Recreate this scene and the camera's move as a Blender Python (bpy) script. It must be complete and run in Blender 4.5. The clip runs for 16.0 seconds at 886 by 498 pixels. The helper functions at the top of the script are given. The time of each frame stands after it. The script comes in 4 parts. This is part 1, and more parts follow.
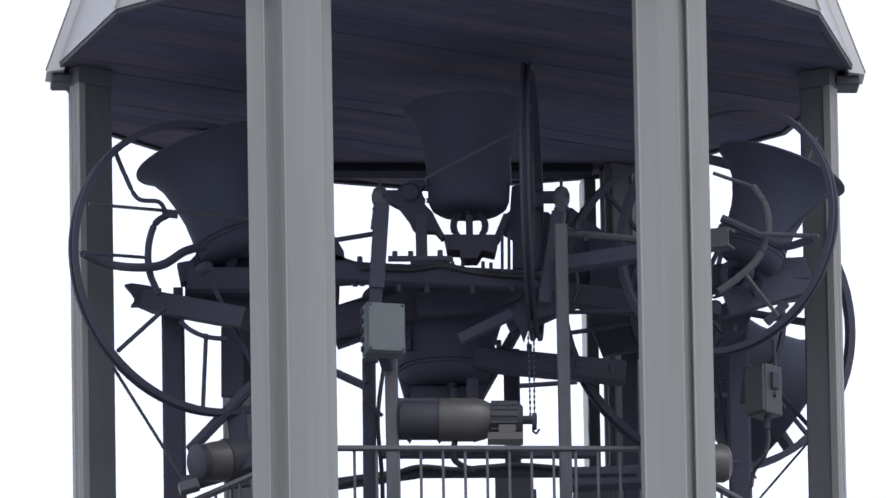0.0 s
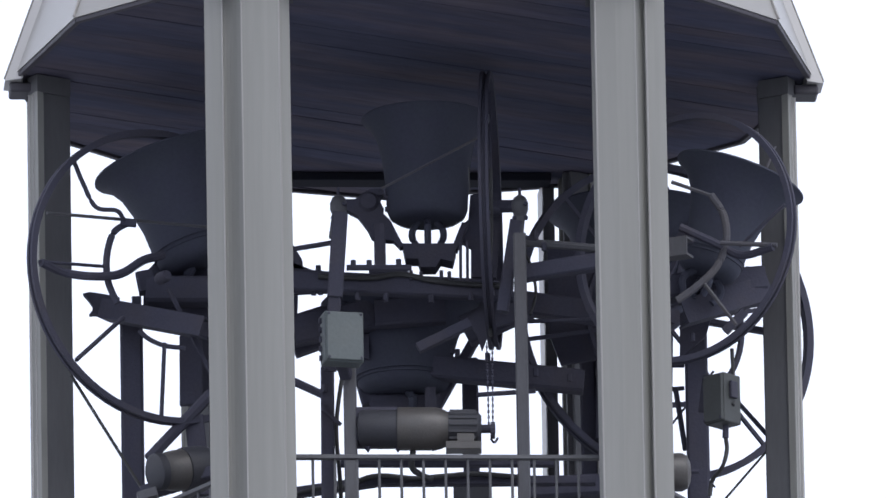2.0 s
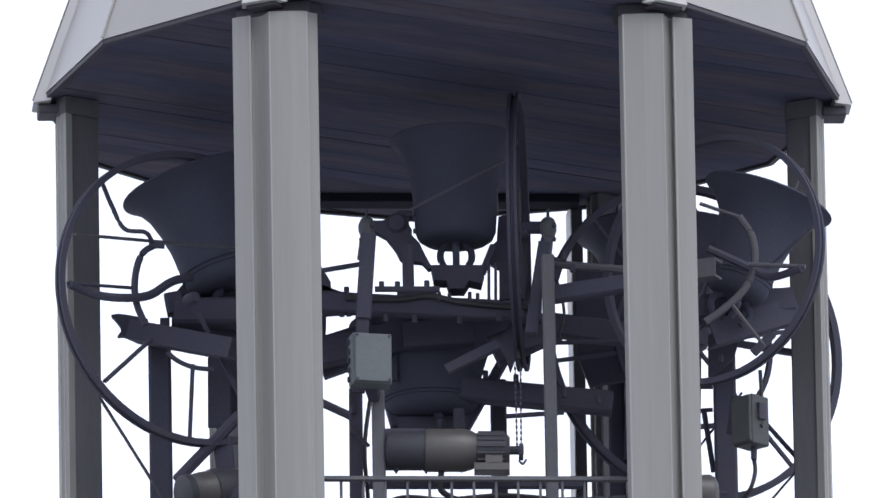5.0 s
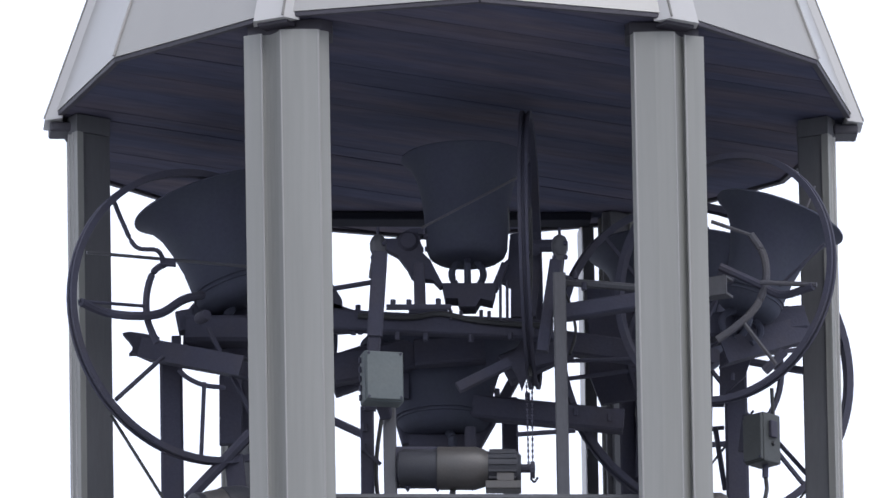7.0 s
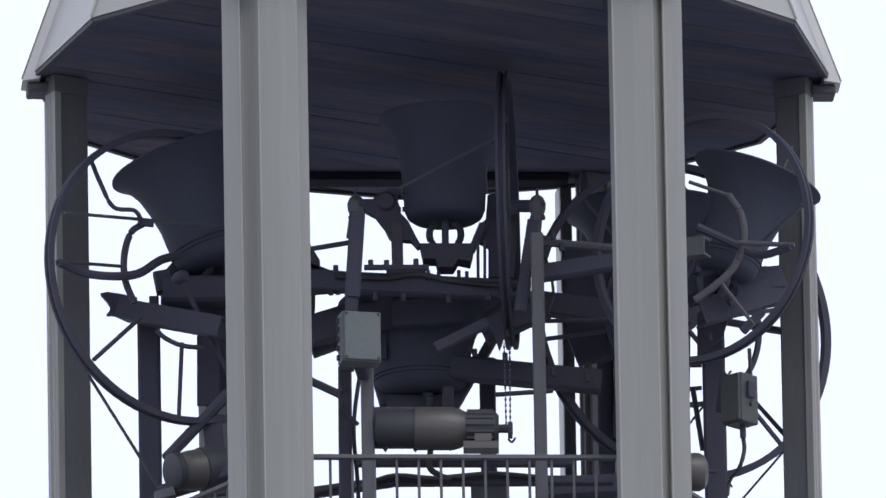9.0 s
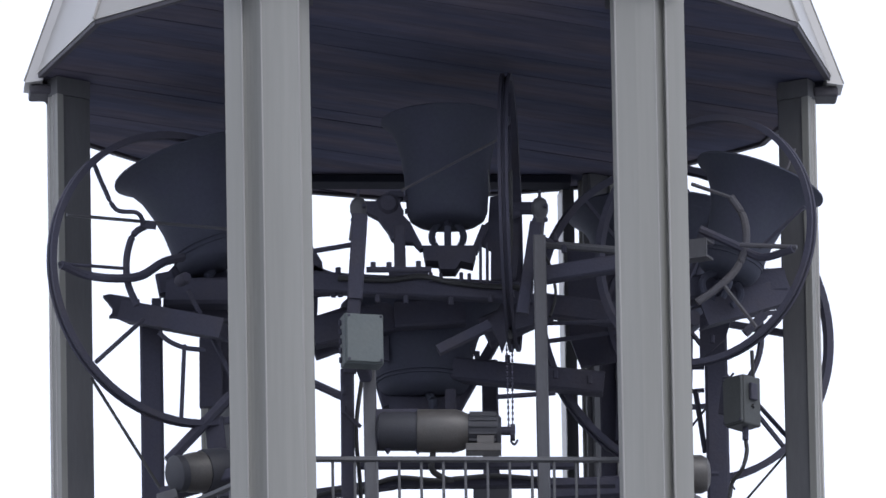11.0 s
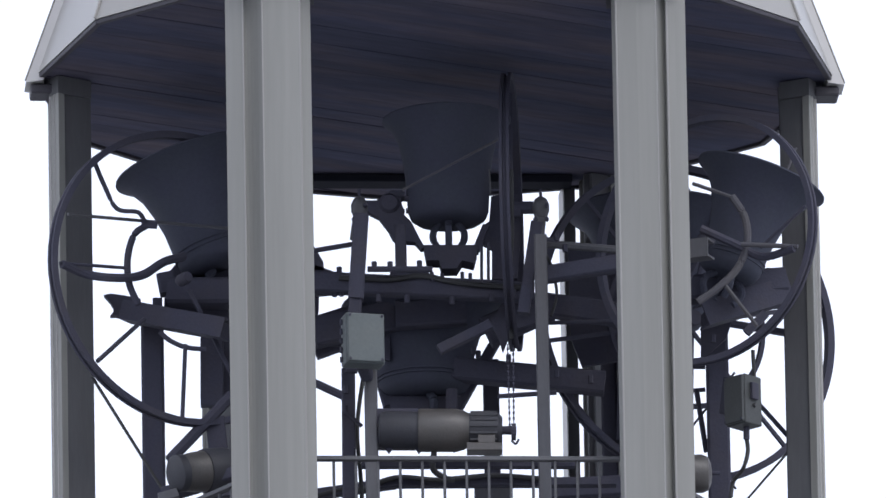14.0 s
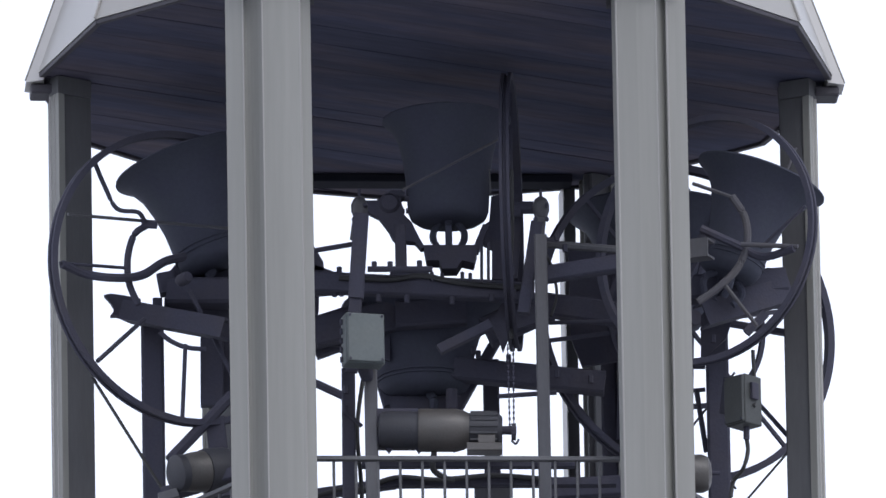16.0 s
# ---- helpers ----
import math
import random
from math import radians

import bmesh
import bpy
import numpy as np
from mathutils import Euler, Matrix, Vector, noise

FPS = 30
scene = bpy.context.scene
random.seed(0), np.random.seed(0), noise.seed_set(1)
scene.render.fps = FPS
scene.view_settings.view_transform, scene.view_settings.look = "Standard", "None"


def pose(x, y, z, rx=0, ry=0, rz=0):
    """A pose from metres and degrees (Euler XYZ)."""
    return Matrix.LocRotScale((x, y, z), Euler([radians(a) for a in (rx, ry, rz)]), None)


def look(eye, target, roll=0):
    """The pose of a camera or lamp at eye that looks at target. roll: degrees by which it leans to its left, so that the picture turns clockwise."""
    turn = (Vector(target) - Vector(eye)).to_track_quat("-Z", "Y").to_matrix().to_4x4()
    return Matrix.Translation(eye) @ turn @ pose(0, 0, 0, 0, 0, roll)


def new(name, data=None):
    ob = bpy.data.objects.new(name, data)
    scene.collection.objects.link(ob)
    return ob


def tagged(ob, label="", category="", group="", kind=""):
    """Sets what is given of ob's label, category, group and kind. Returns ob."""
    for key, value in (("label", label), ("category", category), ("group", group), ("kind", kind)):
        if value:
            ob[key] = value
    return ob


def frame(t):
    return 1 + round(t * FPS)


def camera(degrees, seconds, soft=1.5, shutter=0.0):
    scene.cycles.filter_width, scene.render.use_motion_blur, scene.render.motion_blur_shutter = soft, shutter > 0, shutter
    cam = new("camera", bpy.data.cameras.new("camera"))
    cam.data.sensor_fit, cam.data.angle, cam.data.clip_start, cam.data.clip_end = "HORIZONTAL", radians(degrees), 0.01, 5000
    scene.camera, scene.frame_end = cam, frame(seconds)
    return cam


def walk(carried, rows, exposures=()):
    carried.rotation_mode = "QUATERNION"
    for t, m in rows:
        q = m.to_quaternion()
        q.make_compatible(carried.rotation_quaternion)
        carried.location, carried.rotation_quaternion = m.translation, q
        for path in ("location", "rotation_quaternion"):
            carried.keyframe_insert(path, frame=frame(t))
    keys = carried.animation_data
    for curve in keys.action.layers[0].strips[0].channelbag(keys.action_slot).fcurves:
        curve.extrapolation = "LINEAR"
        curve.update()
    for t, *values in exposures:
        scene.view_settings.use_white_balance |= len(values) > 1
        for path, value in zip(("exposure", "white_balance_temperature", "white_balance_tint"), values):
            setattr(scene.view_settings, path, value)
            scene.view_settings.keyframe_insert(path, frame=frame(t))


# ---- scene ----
# Far camera on the ground, long lens, small pans and tilts by a held camera.
cam = camera(2.642, 16.0, soft=1.5)
EYE = (0.0, -95.793, 1.6)
AIM = look(EYE, (0.03, 0.0, 30.3), -1.0)
TURN = 0.001685  # degrees per unit of pan
PAN = [
    (0.0, 36.8, -18.6), (0.1, 38.0, -23.5), (0.2, 29.0, -26.5), (0.3, 16.0, -29.5), (0.4, 11.0, -31.0), (0.5, 7.7, -30.6), (0.7, 1.0, -33.5),
    (1.0, 0.0, -30.4), (1.2, 4.0, -30.0), (1.5, -33.7, -22.6), (2.0, -36.8, -2.8), (2.5, -48.6, 9.6), (3.0, -69.2, 5.0), (3.1, -39.0, 6.5),
    (3.2, -11.0, 7.2), (3.3, 10.0, 8.4), (3.4, 17.0, 9.0), (3.5, 19.2, 9.8), (3.6, 16.0, 9.6), (4.0, 9.2, 16.0), (5.2, 14.0, 38.0), (6.3, 21.0, 56.0),
    (6.5, 38.6, 61.2), (6.7, 61.0, 62.0), (7.0, 33.6, 67.2), (7.2, 54.0, 57.0), (7.4, 44.0, 26.0), (7.5, 25.6, 8.7), (7.6, 22.0, -26.0),
    (7.7, 30.0, -75.0), (7.8, 19.6, -136.0), (7.9, 17.0, -162.0), (8.0, -7.6, -195.6), (8.1, -18.6, -217.0), (8.2, 3.6, -189.0), (8.3, 19.5, -164.0),
    (8.4, 22.0, -121.5), (8.5, 21.3, -96.5), (9.0, -6.0, -3.1), (9.6, -5.0, -0.5), (11.5, -1.1, 1.0), (12.0, -1.0, 0.8), (12.5, 0.0, 0.0), (16.0, 0.3, -0.2),
]
walk(cam, [(t, AIM @ pose(0, 0, 0, TURN * v, TURN * u, 0)) for t, u, v in PAN],
     [(t, stops, kelvin, 11) for t, stops, kelvin in ((0, 0.0, 6280), (2, 0.04, 6280), (4, 0.11, 6280), (7, 0.15, 6280), (7.5, 0.13, 6280), (8.0, -0.08, 6230), (8.5, -0.15, 6220), (9.0, -0.11, 6240), (10.5, 0.02, 6280), (16, 0.04, 6280))])

# ---- sky and sun: a white overcast day ----
world = bpy.data.worlds.new("sky")
scene.world = world
world.use_nodes = True
wn, wl = world.node_tree.nodes, world.node_tree.links
sky = wn.new("ShaderNodeTexSky")
sky.sky_type, sky.sun_disc = "NISHITA", False
sky.sun_elevation, sky.sun_rotation, sky.dust_density = radians(48), radians(150), 4.0
grey = wn.new("ShaderNodeHueSaturation")
grey.inputs["Saturation"].default_value = 0.22
cover = wn.new("ShaderNodeMix")
cover.data_type = "RGBA"
cover.inputs["Factor"].default_value = 0.86
cover.inputs["B"].default_value = (8.0, 8.45, 9.8, 1)
wl.new(sky.outputs["Color"], grey.inputs["Color"])
wl.new(grey.outputs["Color"], cover.inputs["A"])
wl.new(cover.outputs["Result"], wn["Background"].inputs["Color"])
wn["Background"].inputs["Strength"].default_value = 0.141

sun = new("sun", bpy.data.lights.new("sun", "SUN"))
sun.data.energy, sun.data.angle, sun.data.color = 1.0, radians(30), (1.0, 0.97, 0.93)
sun.matrix_world = look((30, -45, 80), (0, 0, 30))
scene.view_settings.exposure = 0.0


# ---- materials ----
def material(name, base, rough=0.6, metal=0.0, stain=(0.1, 0.1, 0.1), amount=0.35, scale=3.0, grain=60.0, bump=0.15, stretch=(1, 1, 1), vary=0.0, fleck=0.15, gloss=0.5, turn=0.0):
    m = bpy.data.materials.new(name)
    m.use_nodes = True
    n, l = m.node_tree.nodes, m.node_tree.links
    b = n["Principled BSDF"]
    co = n.new("ShaderNodeTexCoord")
    mp = n.new("ShaderNodeMapping")
    mp.vector_type = "TEXTURE"
    mp.inputs["Rotation"].default_value = (0, 0, radians(turn))
    mp.inputs["Scale"].default_value = [1 / k for k in stretch]
    l.new(co.outputs["Object"], mp.inputs["Vector"])
    big, small = n.new("ShaderNodeTexNoise"), n.new("ShaderNodeTexNoise")
    big.inputs["Scale"].default_value, big.inputs["Detail"].default_value = scale, 6.0
    small.inputs["Scale"].default_value, small.inputs["Detail"].default_value = grain, 4.0
    l.new(mp.outputs["Vector"], big.inputs["Vector"])
    l.new(mp.outputs["Vector"], small.inputs["Vector"])
    ramp = n.new("ShaderNodeValToRGB")
    ramp.color_ramp.elements[0].position, ramp.color_ramp.elements[1].position = 0.42, 0.75
    l.new(big.outputs["Fac"], ramp.inputs["Fac"])
    mul = n.new("ShaderNodeMath")
    mul.operation = "MULTIPLY"
    mul.inputs[1].default_value = amount
    l.new(ramp.outputs["Color"], mul.inputs[0])
    mix = n.new("ShaderNodeMix")
    mix.data_type = "RGBA"
    mix.inputs["A"].default_value = (*base, 1)
    mix.inputs["B"].default_value = (*stain, 1)
    l.new(mul.outputs[0], mix.inputs["Factor"])
    hue = n.new("ShaderNodeHueSaturation")
    span = n.new("ShaderNodeMapRange")
    span.inputs["To Min"].default_value, span.inputs["To Max"].default_value = 1 - fleck, 1 + fleck
    l.new(small.outputs["Fac"], span.inputs["Value"])
    value = span.outputs["Result"]
    if vary:
        info = n.new("ShaderNodeObjectInfo")
        r2 = n.new("ShaderNodeMapRange")
        r2.inputs["To Min"].default_value, r2.inputs["To Max"].default_value = 1 - vary, 1 + vary
        l.new(info.outputs["Random"], r2.inputs["Value"])
        mm = n.new("ShaderNodeMath")
        mm.operation = "MULTIPLY"
        l.new(value, mm.inputs[0])
        l.new(r2.outputs["Result"], mm.inputs[1])
        value = mm.outputs[0]
    l.new(value, hue.inputs["Value"])
    l.new(mix.outputs["Result"], hue.inputs["Color"])
    l.new(hue.outputs["Color"], b.inputs["Base Color"])
    b.inputs["Roughness"].default_value, b.inputs["Metallic"].default_value = rough, metal
    b.inputs["Specular IOR Level"].default_value = gloss
    bp = n.new("ShaderNodeBump")
    bp.inputs["Strength"].default_value, bp.inputs["Distance"].default_value = bump, 0.01
    l.new(small.outputs["Fac"], bp.inputs["Height"])
    l.new(bp.outputs["Normal"], b.inputs["Normal"])
    return m


GALV = material("weathered_grey_paint", (0.232, 0.230, 0.214), 0.5, 0.0, (0.172, 0.168, 0.151), 0.6, 1.0, 14, 0.04, (3, 3, 0.12), fleck=0.09)
# Lighter copy of GALV that paints the highlights along the folds.
BEAD = material("bead_highlight_grey", (0.285, 0.277, 0.265), 0.5, 0.0, (0.205, 0.196, 0.18), 0.6, 2.0, 14, 0.04, (3, 3, 0.3), fleck=0.09)
SEAM = material("sealed_joint", (0.20, 0.19, 0.175), 0.7, 0.0, (0.08, 0.08, 0.07), 0.5, 3, 30, 0.1, (1, 1, 0.3))
ROOF = material("grey_zinc_sheet", (0.33, 0.318, 0.30), 0.36, 0.15, (0.275, 0.265, 0.25), 0.5, 0.9, 6, 0.03, (1, 1, 0.3), vary=0.05, fleck=0.04)
CAP = material("pale_zinc_cap", (0.43, 0.415, 0.40), 0.4, 0.1, (0.34, 0.33, 0.315), 0.4, 2.0, 8, 0.03, fleck=0.04)
# Colours the eaves trim, and the shade painted under eaves and front caps.
EDGE = material("dark_eaves_trim_and_shade", (0.045, 0.040, 0.052), 0.6, 0.0, (0.03, 0.03, 0.03), 0.5, 4)
# Near-black keeps the ring beam as dark as the shaded soffit beside it.
EDGE_BLACK = material("black_for_shaded_edge", (0.018, 0.019, 0.027), 0.85, 0.0, (0.028, 0.026, 0.03), 0.5, 3, 40, 0.1, gloss=0.1)
WOOD = material("dark_stained_boards", (0.076, 0.079, 0.120), 0.9, 0.0, (0.140, 0.112, 0.120), 0.8, 1.6, 9, 0.2, (0.45, 2.6, 1), vary=0.12, fleck=0.3, gloss=0.12, turn=30)
STEEL = material("dark_painted_steel", (0.055, 0.055, 0.078), 0.8, 0.0, (0.068, 0.061, 0.070), 0.6, 5, 70, 0.2, gloss=0.25)
WORN = material("worn_grey_steel", (0.078, 0.076, 0.088), 0.65, 0.0, (0.11, 0.10, 0.095), 0.6, 6, 70, 0.2, gloss=0.3)
POST = material("dull_grey_steel", (0.085, 0.085, 0.095), 0.5, 0.1, (0.055, 0.05, 0.05), 0.7, 4, 60, 0.15, (1, 1, 0.4))
BRONZE = material("dark_bell_bronze", (0.052, 0.055, 0.079), 0.8, 0.0, (0.056, 0.063, 0.078), 0.6, 6, 60, 0.12, gloss=0.25)
MOTOR = material("worn_motor_paint", (0.084, 0.079, 0.076), 0.42, 0.1, (0.10, 0.088, 0.080), 0.6, 9, 80, 0.15)
MOTOR_DARK = material("dark_motor_paint", (0.036, 0.037, 0.046), 0.6, 0.0, (0.046, 0.043, 0.045), 0.5, 9, 80, 0.15)
BOX = material("green_grey_enclosure", (0.098, 0.115, 0.117), 0.55, 0.0, (0.12, 0.13, 0.125), 0.5, 8, 60, 0.08)
RAIL = material("galvanised_rail", (0.085, 0.085, 0.092), 0.5, 0.1, (0.05, 0.048, 0.05), 0.5, 8, 60, 0.12)
# Darker copy of the column grey, for faces shaded by the tower interior.
INNER = material("column_grey_in_shade", (0.092, 0.092, 0.098), 0.6, 0.0, (0.066, 0.064, 0.066), 0.5, 2.0, 30, 0.1, (2, 2, 0.3))
# Darker copy of BOX for the box that hangs in the tower's shade.
BOX_DARK = material("shaded_green_enclosure", (0.052, 0.056, 0.055), 0.55, 0.0, (0.04, 0.041, 0.039), 0.5, 8, 60, 0.08)
CABLE = material("black_cable_rubber", (0.02, 0.02, 0.022), 0.6)
GROUND = material("pale_bounce_ground", (0.33, 0.335, 0.35), 0.9, 0.0, (0.26, 0.265, 0.24), 0.8, 0.05, 4, 0.3)
GRATE = material("platform_steel", (0.09, 0.09, 0.092), 0.6, 0.1, (0.06, 0.045, 0.035), 0.5, 4)

# ---- building helpers ----
WORLD_OF = {}


def thing(name, at, label, category, group="", kind=""):
    ob = new(name)
    m = at if isinstance(at, Matrix) else Matrix.Translation(at)
    ob.matrix_basis = m
    ob.empty_display_size = 0.1
    WORLD_OF[ob] = m
    return tagged(ob, label, category, group, kind)


def part(name, bm, mat, parent, label="", smooth=False):
    """One mesh under a thing or a part; the bmesh is given in world metres."""
    home = WORLD_OF[parent]
    bm.transform(home.inverted())
    bmesh.ops.recalc_face_normals(bm, faces=bm.faces)
    me = bpy.data.meshes.new(name)
    for f in bm.faces:
        f.smooth = smooth
    bm.to_mesh(me)
    bm.free()
    me.materials.append(mat)
    if smooth:
        me.set_sharp_from_angle(angle=radians(40))
    ob = new(name, me)
    ob.parent = parent
    WORLD_OF[ob] = home
    return tagged(ob, label) if label else ob


def frame_of(p, q, hint=(0, 0, 1)):
    d = (Vector(q) - Vector(p)).normalized()
    h = Vector(hint)
    if abs(d.dot(h)) > 0.98:
        h = Vector((0, 1, 0))
    s = d.cross(h).normalized()
    return d, s, s.cross(d).normalized()


def bar(p, q, w, h=None, bm=None, bevel=0.12):
    """A rolled bar from p to q, w across and h high, with eased edges."""
    h = w if h is None else h
    bm = bm or bmesh.new()
    d, s, u = frame_of(p, q)
    c = min(w, h) * bevel
    sec = [(w / 2, h / 2 - c), (w / 2 - c, h / 2), (-w / 2 + c, h / 2), (-w / 2, h / 2 - c),
           (-w / 2, -h / 2 + c), (-w / 2 + c, -h / 2), (w / 2 - c, -h / 2), (w / 2, -h / 2 + c)]
    ends = []
    for e in (p, q):
        ends.append([bm.verts.new(Vector(e) + s * a + u * b) for a, b in sec])
    for i in range(8):
        bm.faces.new((ends[0][i], ends[0][(i + 1) % 8], ends[1][(i + 1) % 8], ends[1][i]))
    bm.faces.new(ends[0][::-1])
    bm.faces.new(ends[1])
    return bm


def channel(p, q, w, h, t=0.012):
    """A U channel (web and two flanges) from p to q, open to one side."""
    bm = bmesh.new()
    d, s, u = frame_of(p, q)
    sec = [(-w / 2, -h / 2), (w / 2, -h / 2), (w / 2, -h / 2 + t), (-w / 2 + t, -h / 2 + t),
           (-w / 2 + t, h / 2 - t), (w / 2, h / 2 - t), (w / 2, h / 2), (-w / 2, h / 2)]
    ends = [[bm.verts.new(Vector(e) + s * a + u * b) for a, b in sec] for e in (p, q)]
    for i in range(8):
        bm.faces.new((ends[0][i], ends[0][(i + 1) % 8], ends[1][(i + 1) % 8], ends[1][i]))
    bm.faces.new(ends[0][::-1])
    bm.faces.new(ends[1])
    return bm


def spline(points, steps=6):
    pts = [Vector(p) for p in points]
    pts = [2 * pts[0] - pts[1]] + pts + [2 * pts[-1] - pts[-2]]
    out = []
    for i in range(1, len(pts) - 2):
        a, b, c, d = pts[i - 1:i + 3]
        for k in range(steps):
            t = k / steps
            out.append(0.5 * (2 * b + (c - a) * t + (2 * a - 5 * b + 4 * c - d) * t * t + (3 * b - a - 3 * c + d) * t ** 3))
    return out + [pts[-2]]


def tube(points, r, n=8, bm=None, bend=True):
    """A round tube or cable along points; r may be one radius or one for each point."""
    bm = bm or bmesh.new()
    pts = spline(points) if bend and len(points) > 2 else [Vector(p) for p in points]
    rings = []
    for i, p in enumerate(pts):
        d = (pts[min(i + 1, len(pts) - 1)] - pts[max(i - 1, 0)]).normalized()
        h = Vector((0, 0, 1)) if abs(d.z) < 0.9 else Vector((0, 1, 0))
        s = d.cross(h).normalized()
        u = s.cross(d)
        rings.append([bm.verts.new(p + r * (s * math.cos(k * math.tau / n) + u * math.sin(k * math.tau / n))) for k in range(n)])
    for a, b in zip(rings, rings[1:]):
        for k in range(n):
            bm.faces.new((a[k], a[(k + 1) % n], b[(k + 1) % n], b[k]))
    bm.faces.new(rings[0][::-1])
    bm.faces.new(rings[-1])
    return bm


def lathe(profile, m, n=40, bm=None, closed=False):
    """Turn (radius, height) pairs about the local z of the pose m."""
    bm = bm or bmesh.new()
    rings = []
    for r, z in profile:
        if r < 1e-5:
            rings.append([bm.verts.new(m @ Vector((0, 0, z)))])
        else:
            rings.append([bm.verts.new(m @ Vector((r * math.cos(k * math.tau / n), r * math.sin(k * math.tau / n), z))) for k in range(n)])
    pairs = list(zip(rings, rings[1:]))
    if closed:
        pairs.append((rings[-1], rings[0]))
    for a, b in pairs:
        for k in range(n):
            j = (k + 1) % n
            quad = [a[0] if len(a) == 1 else a[k], None if len(a) == 1 else a[j], b[0] if len(b) == 1 else b[j], None if len(b) == 1 else b[k]]
            quad = [v for v in quad if v]
            if len(quad) > 2:
                bm.faces.new(quad)
    return bm


def along(p, q):
    """The pose at p whose local z points to q."""
    return Matrix.Translation(p) @ (Vector(q) - Vector(p)).to_track_quat("Z", "Y").to_matrix().to_4x4()


def block(m, x, y, z, bevel=0.006):
    """A box of x by y by z round the pose m, with rounded edges."""
    bm = bmesh.new()
    bmesh.ops.create_cube(bm, size=1, matrix=Matrix.Diagonal((x, y, z, 1)))
    if bevel:
        bmesh.ops.bevel(bm, geom=bm.edges[:], offset=bevel, segments=2, affect="EDGES", profile=0.5)
    bm.transform(m)
    return bm


def prism(outline, z0, z1, bm=None):
    bm = bm or bmesh.new()
    low = [bm.verts.new((x, y, z0)) for x, y in outline]
    top = [bm.verts.new((x, y, z1)) for x, y in outline]
    k = len(outline)
    for i in range(k):
        bm.faces.new((low[i], low[(i + 1) % k], top[(i + 1) % k], top[i]))
    bm.faces.new(low[::-1])
    bm.faces.new(top)
    return bm


def mix2(p, q, t):
    return tuple(Vector(p).lerp(Vector(q), t))


# ---- the tower: plan of a hexagon, corners at CORNERS degrees from the side that faces the camera ----
CORNERS = [-26, 34, 94, 154, 214, 274]
EAVES, DECK, RAILTOP = 31.205, 27.69, 28.738


def plan(r, a):
    return Vector((r * math.sin(radians(a)), -r * math.cos(radians(a))))


# Ground out of view, kept pale to bounce light up at the soffit.
ground = tagged(new("ground", bpy.data.meshes.new("ground")), "unseen ground round the foot of the tower, pale for bounce light", "ground", kind="structure")
bm = bmesh.new()
bmesh.ops.create_circle(bm, cap_ends=True, radius=4500, segments=64)
bm.to_mesh(ground.data)
bm.free()
ground.data.materials.append(GROUND)


def column(a, r, arm, deep, head):
    """A corner column: pale folded skin outside, a body behind it coloured dark for shade."""
    c, n1, n2 = plan(r, a), plan(r, a + 60), plan(r, a - 60)
    a1, a2 = (n1 - c).normalized(), (n2 - c).normalized()
    i1, i2 = -plan(1, a + 30), -plan(1, a - 30)
    ch, skin = 0.06, 0.035
    top_z = EAVES - 0.006 - head
    ob = thing("tower_column", (c.x, c.y, 0), "tall weathered grey steel corner column of the bell tower", "column", "columns of the bell tower")

    def outline(start, stop, cut, length):
        k = -plan(1, a) / math.cos(radians(30))
        p, q, o = c + a2 * cut + i2 * start, c + a1 * cut + i1 * start, c + k * start
        o = c + k * (start + (0.085 if start == 0 else 0.09))
        bend = [p.lerp(o, t / 5).lerp(o.lerp(q, t / 5), t / 5) for t in range(6)]
        near = [c + a2 * length + i2 * start, *bend, c + a1 * length + i1 * start]
        return [tuple(v) for v in near + [c + a1 * length + i1 * stop, c + k * stop, c + a2 * length + i2 * stop]]

    part("skin", prism(outline(0, skin, ch, arm), 0, top_z), GALV, ob)
    part("body", prism(outline(skin + 0.002, deep, ch + 0.01, arm - 0.012), 0, top_z), INNER, ob, "inner body of the column, darkened for shade")
    for d, o in ((a1, -i1), (a2, -i2)):
        # flat lip at the edge, fine raised beads beside it and beside the coved corner
        for s0, s1, proud, name in ((arm - 0.030, arm + 0.004, 0.005, "lip"), (arm - 0.042, arm - 0.030, 0.009, "bead"), (ch, ch + 0.014, 0.008, "bead")):
            mid = (s0 + s1) / 2
            top = [c + d * s0 + o * proud, c + d * s1 + o * proud] if name == "lip" else [c + d * mid + o * proud]
            quad = [c + d * s0 - o * 0.01, *top, c + d * s1 - o * 0.01]
            # CAP's paler colour stands for the highlight on each bead.
            part(name, prism([tuple(v) for v in quad], 17.0, top_z), CAP if name == "bead" else GALV, ob)
    if head:
        # Darker top length stands for the shadow that the eaves cast here.
        part("head_shade", prism([tuple(Vector(v) + plan(1, a) * 0.004) for v in outline(0, deep, ch, arm + 0.002)], top_z + 0.001, EAVES - 0.006), INNER, ob, "column head darkened for the eaves shadow")
    return ob


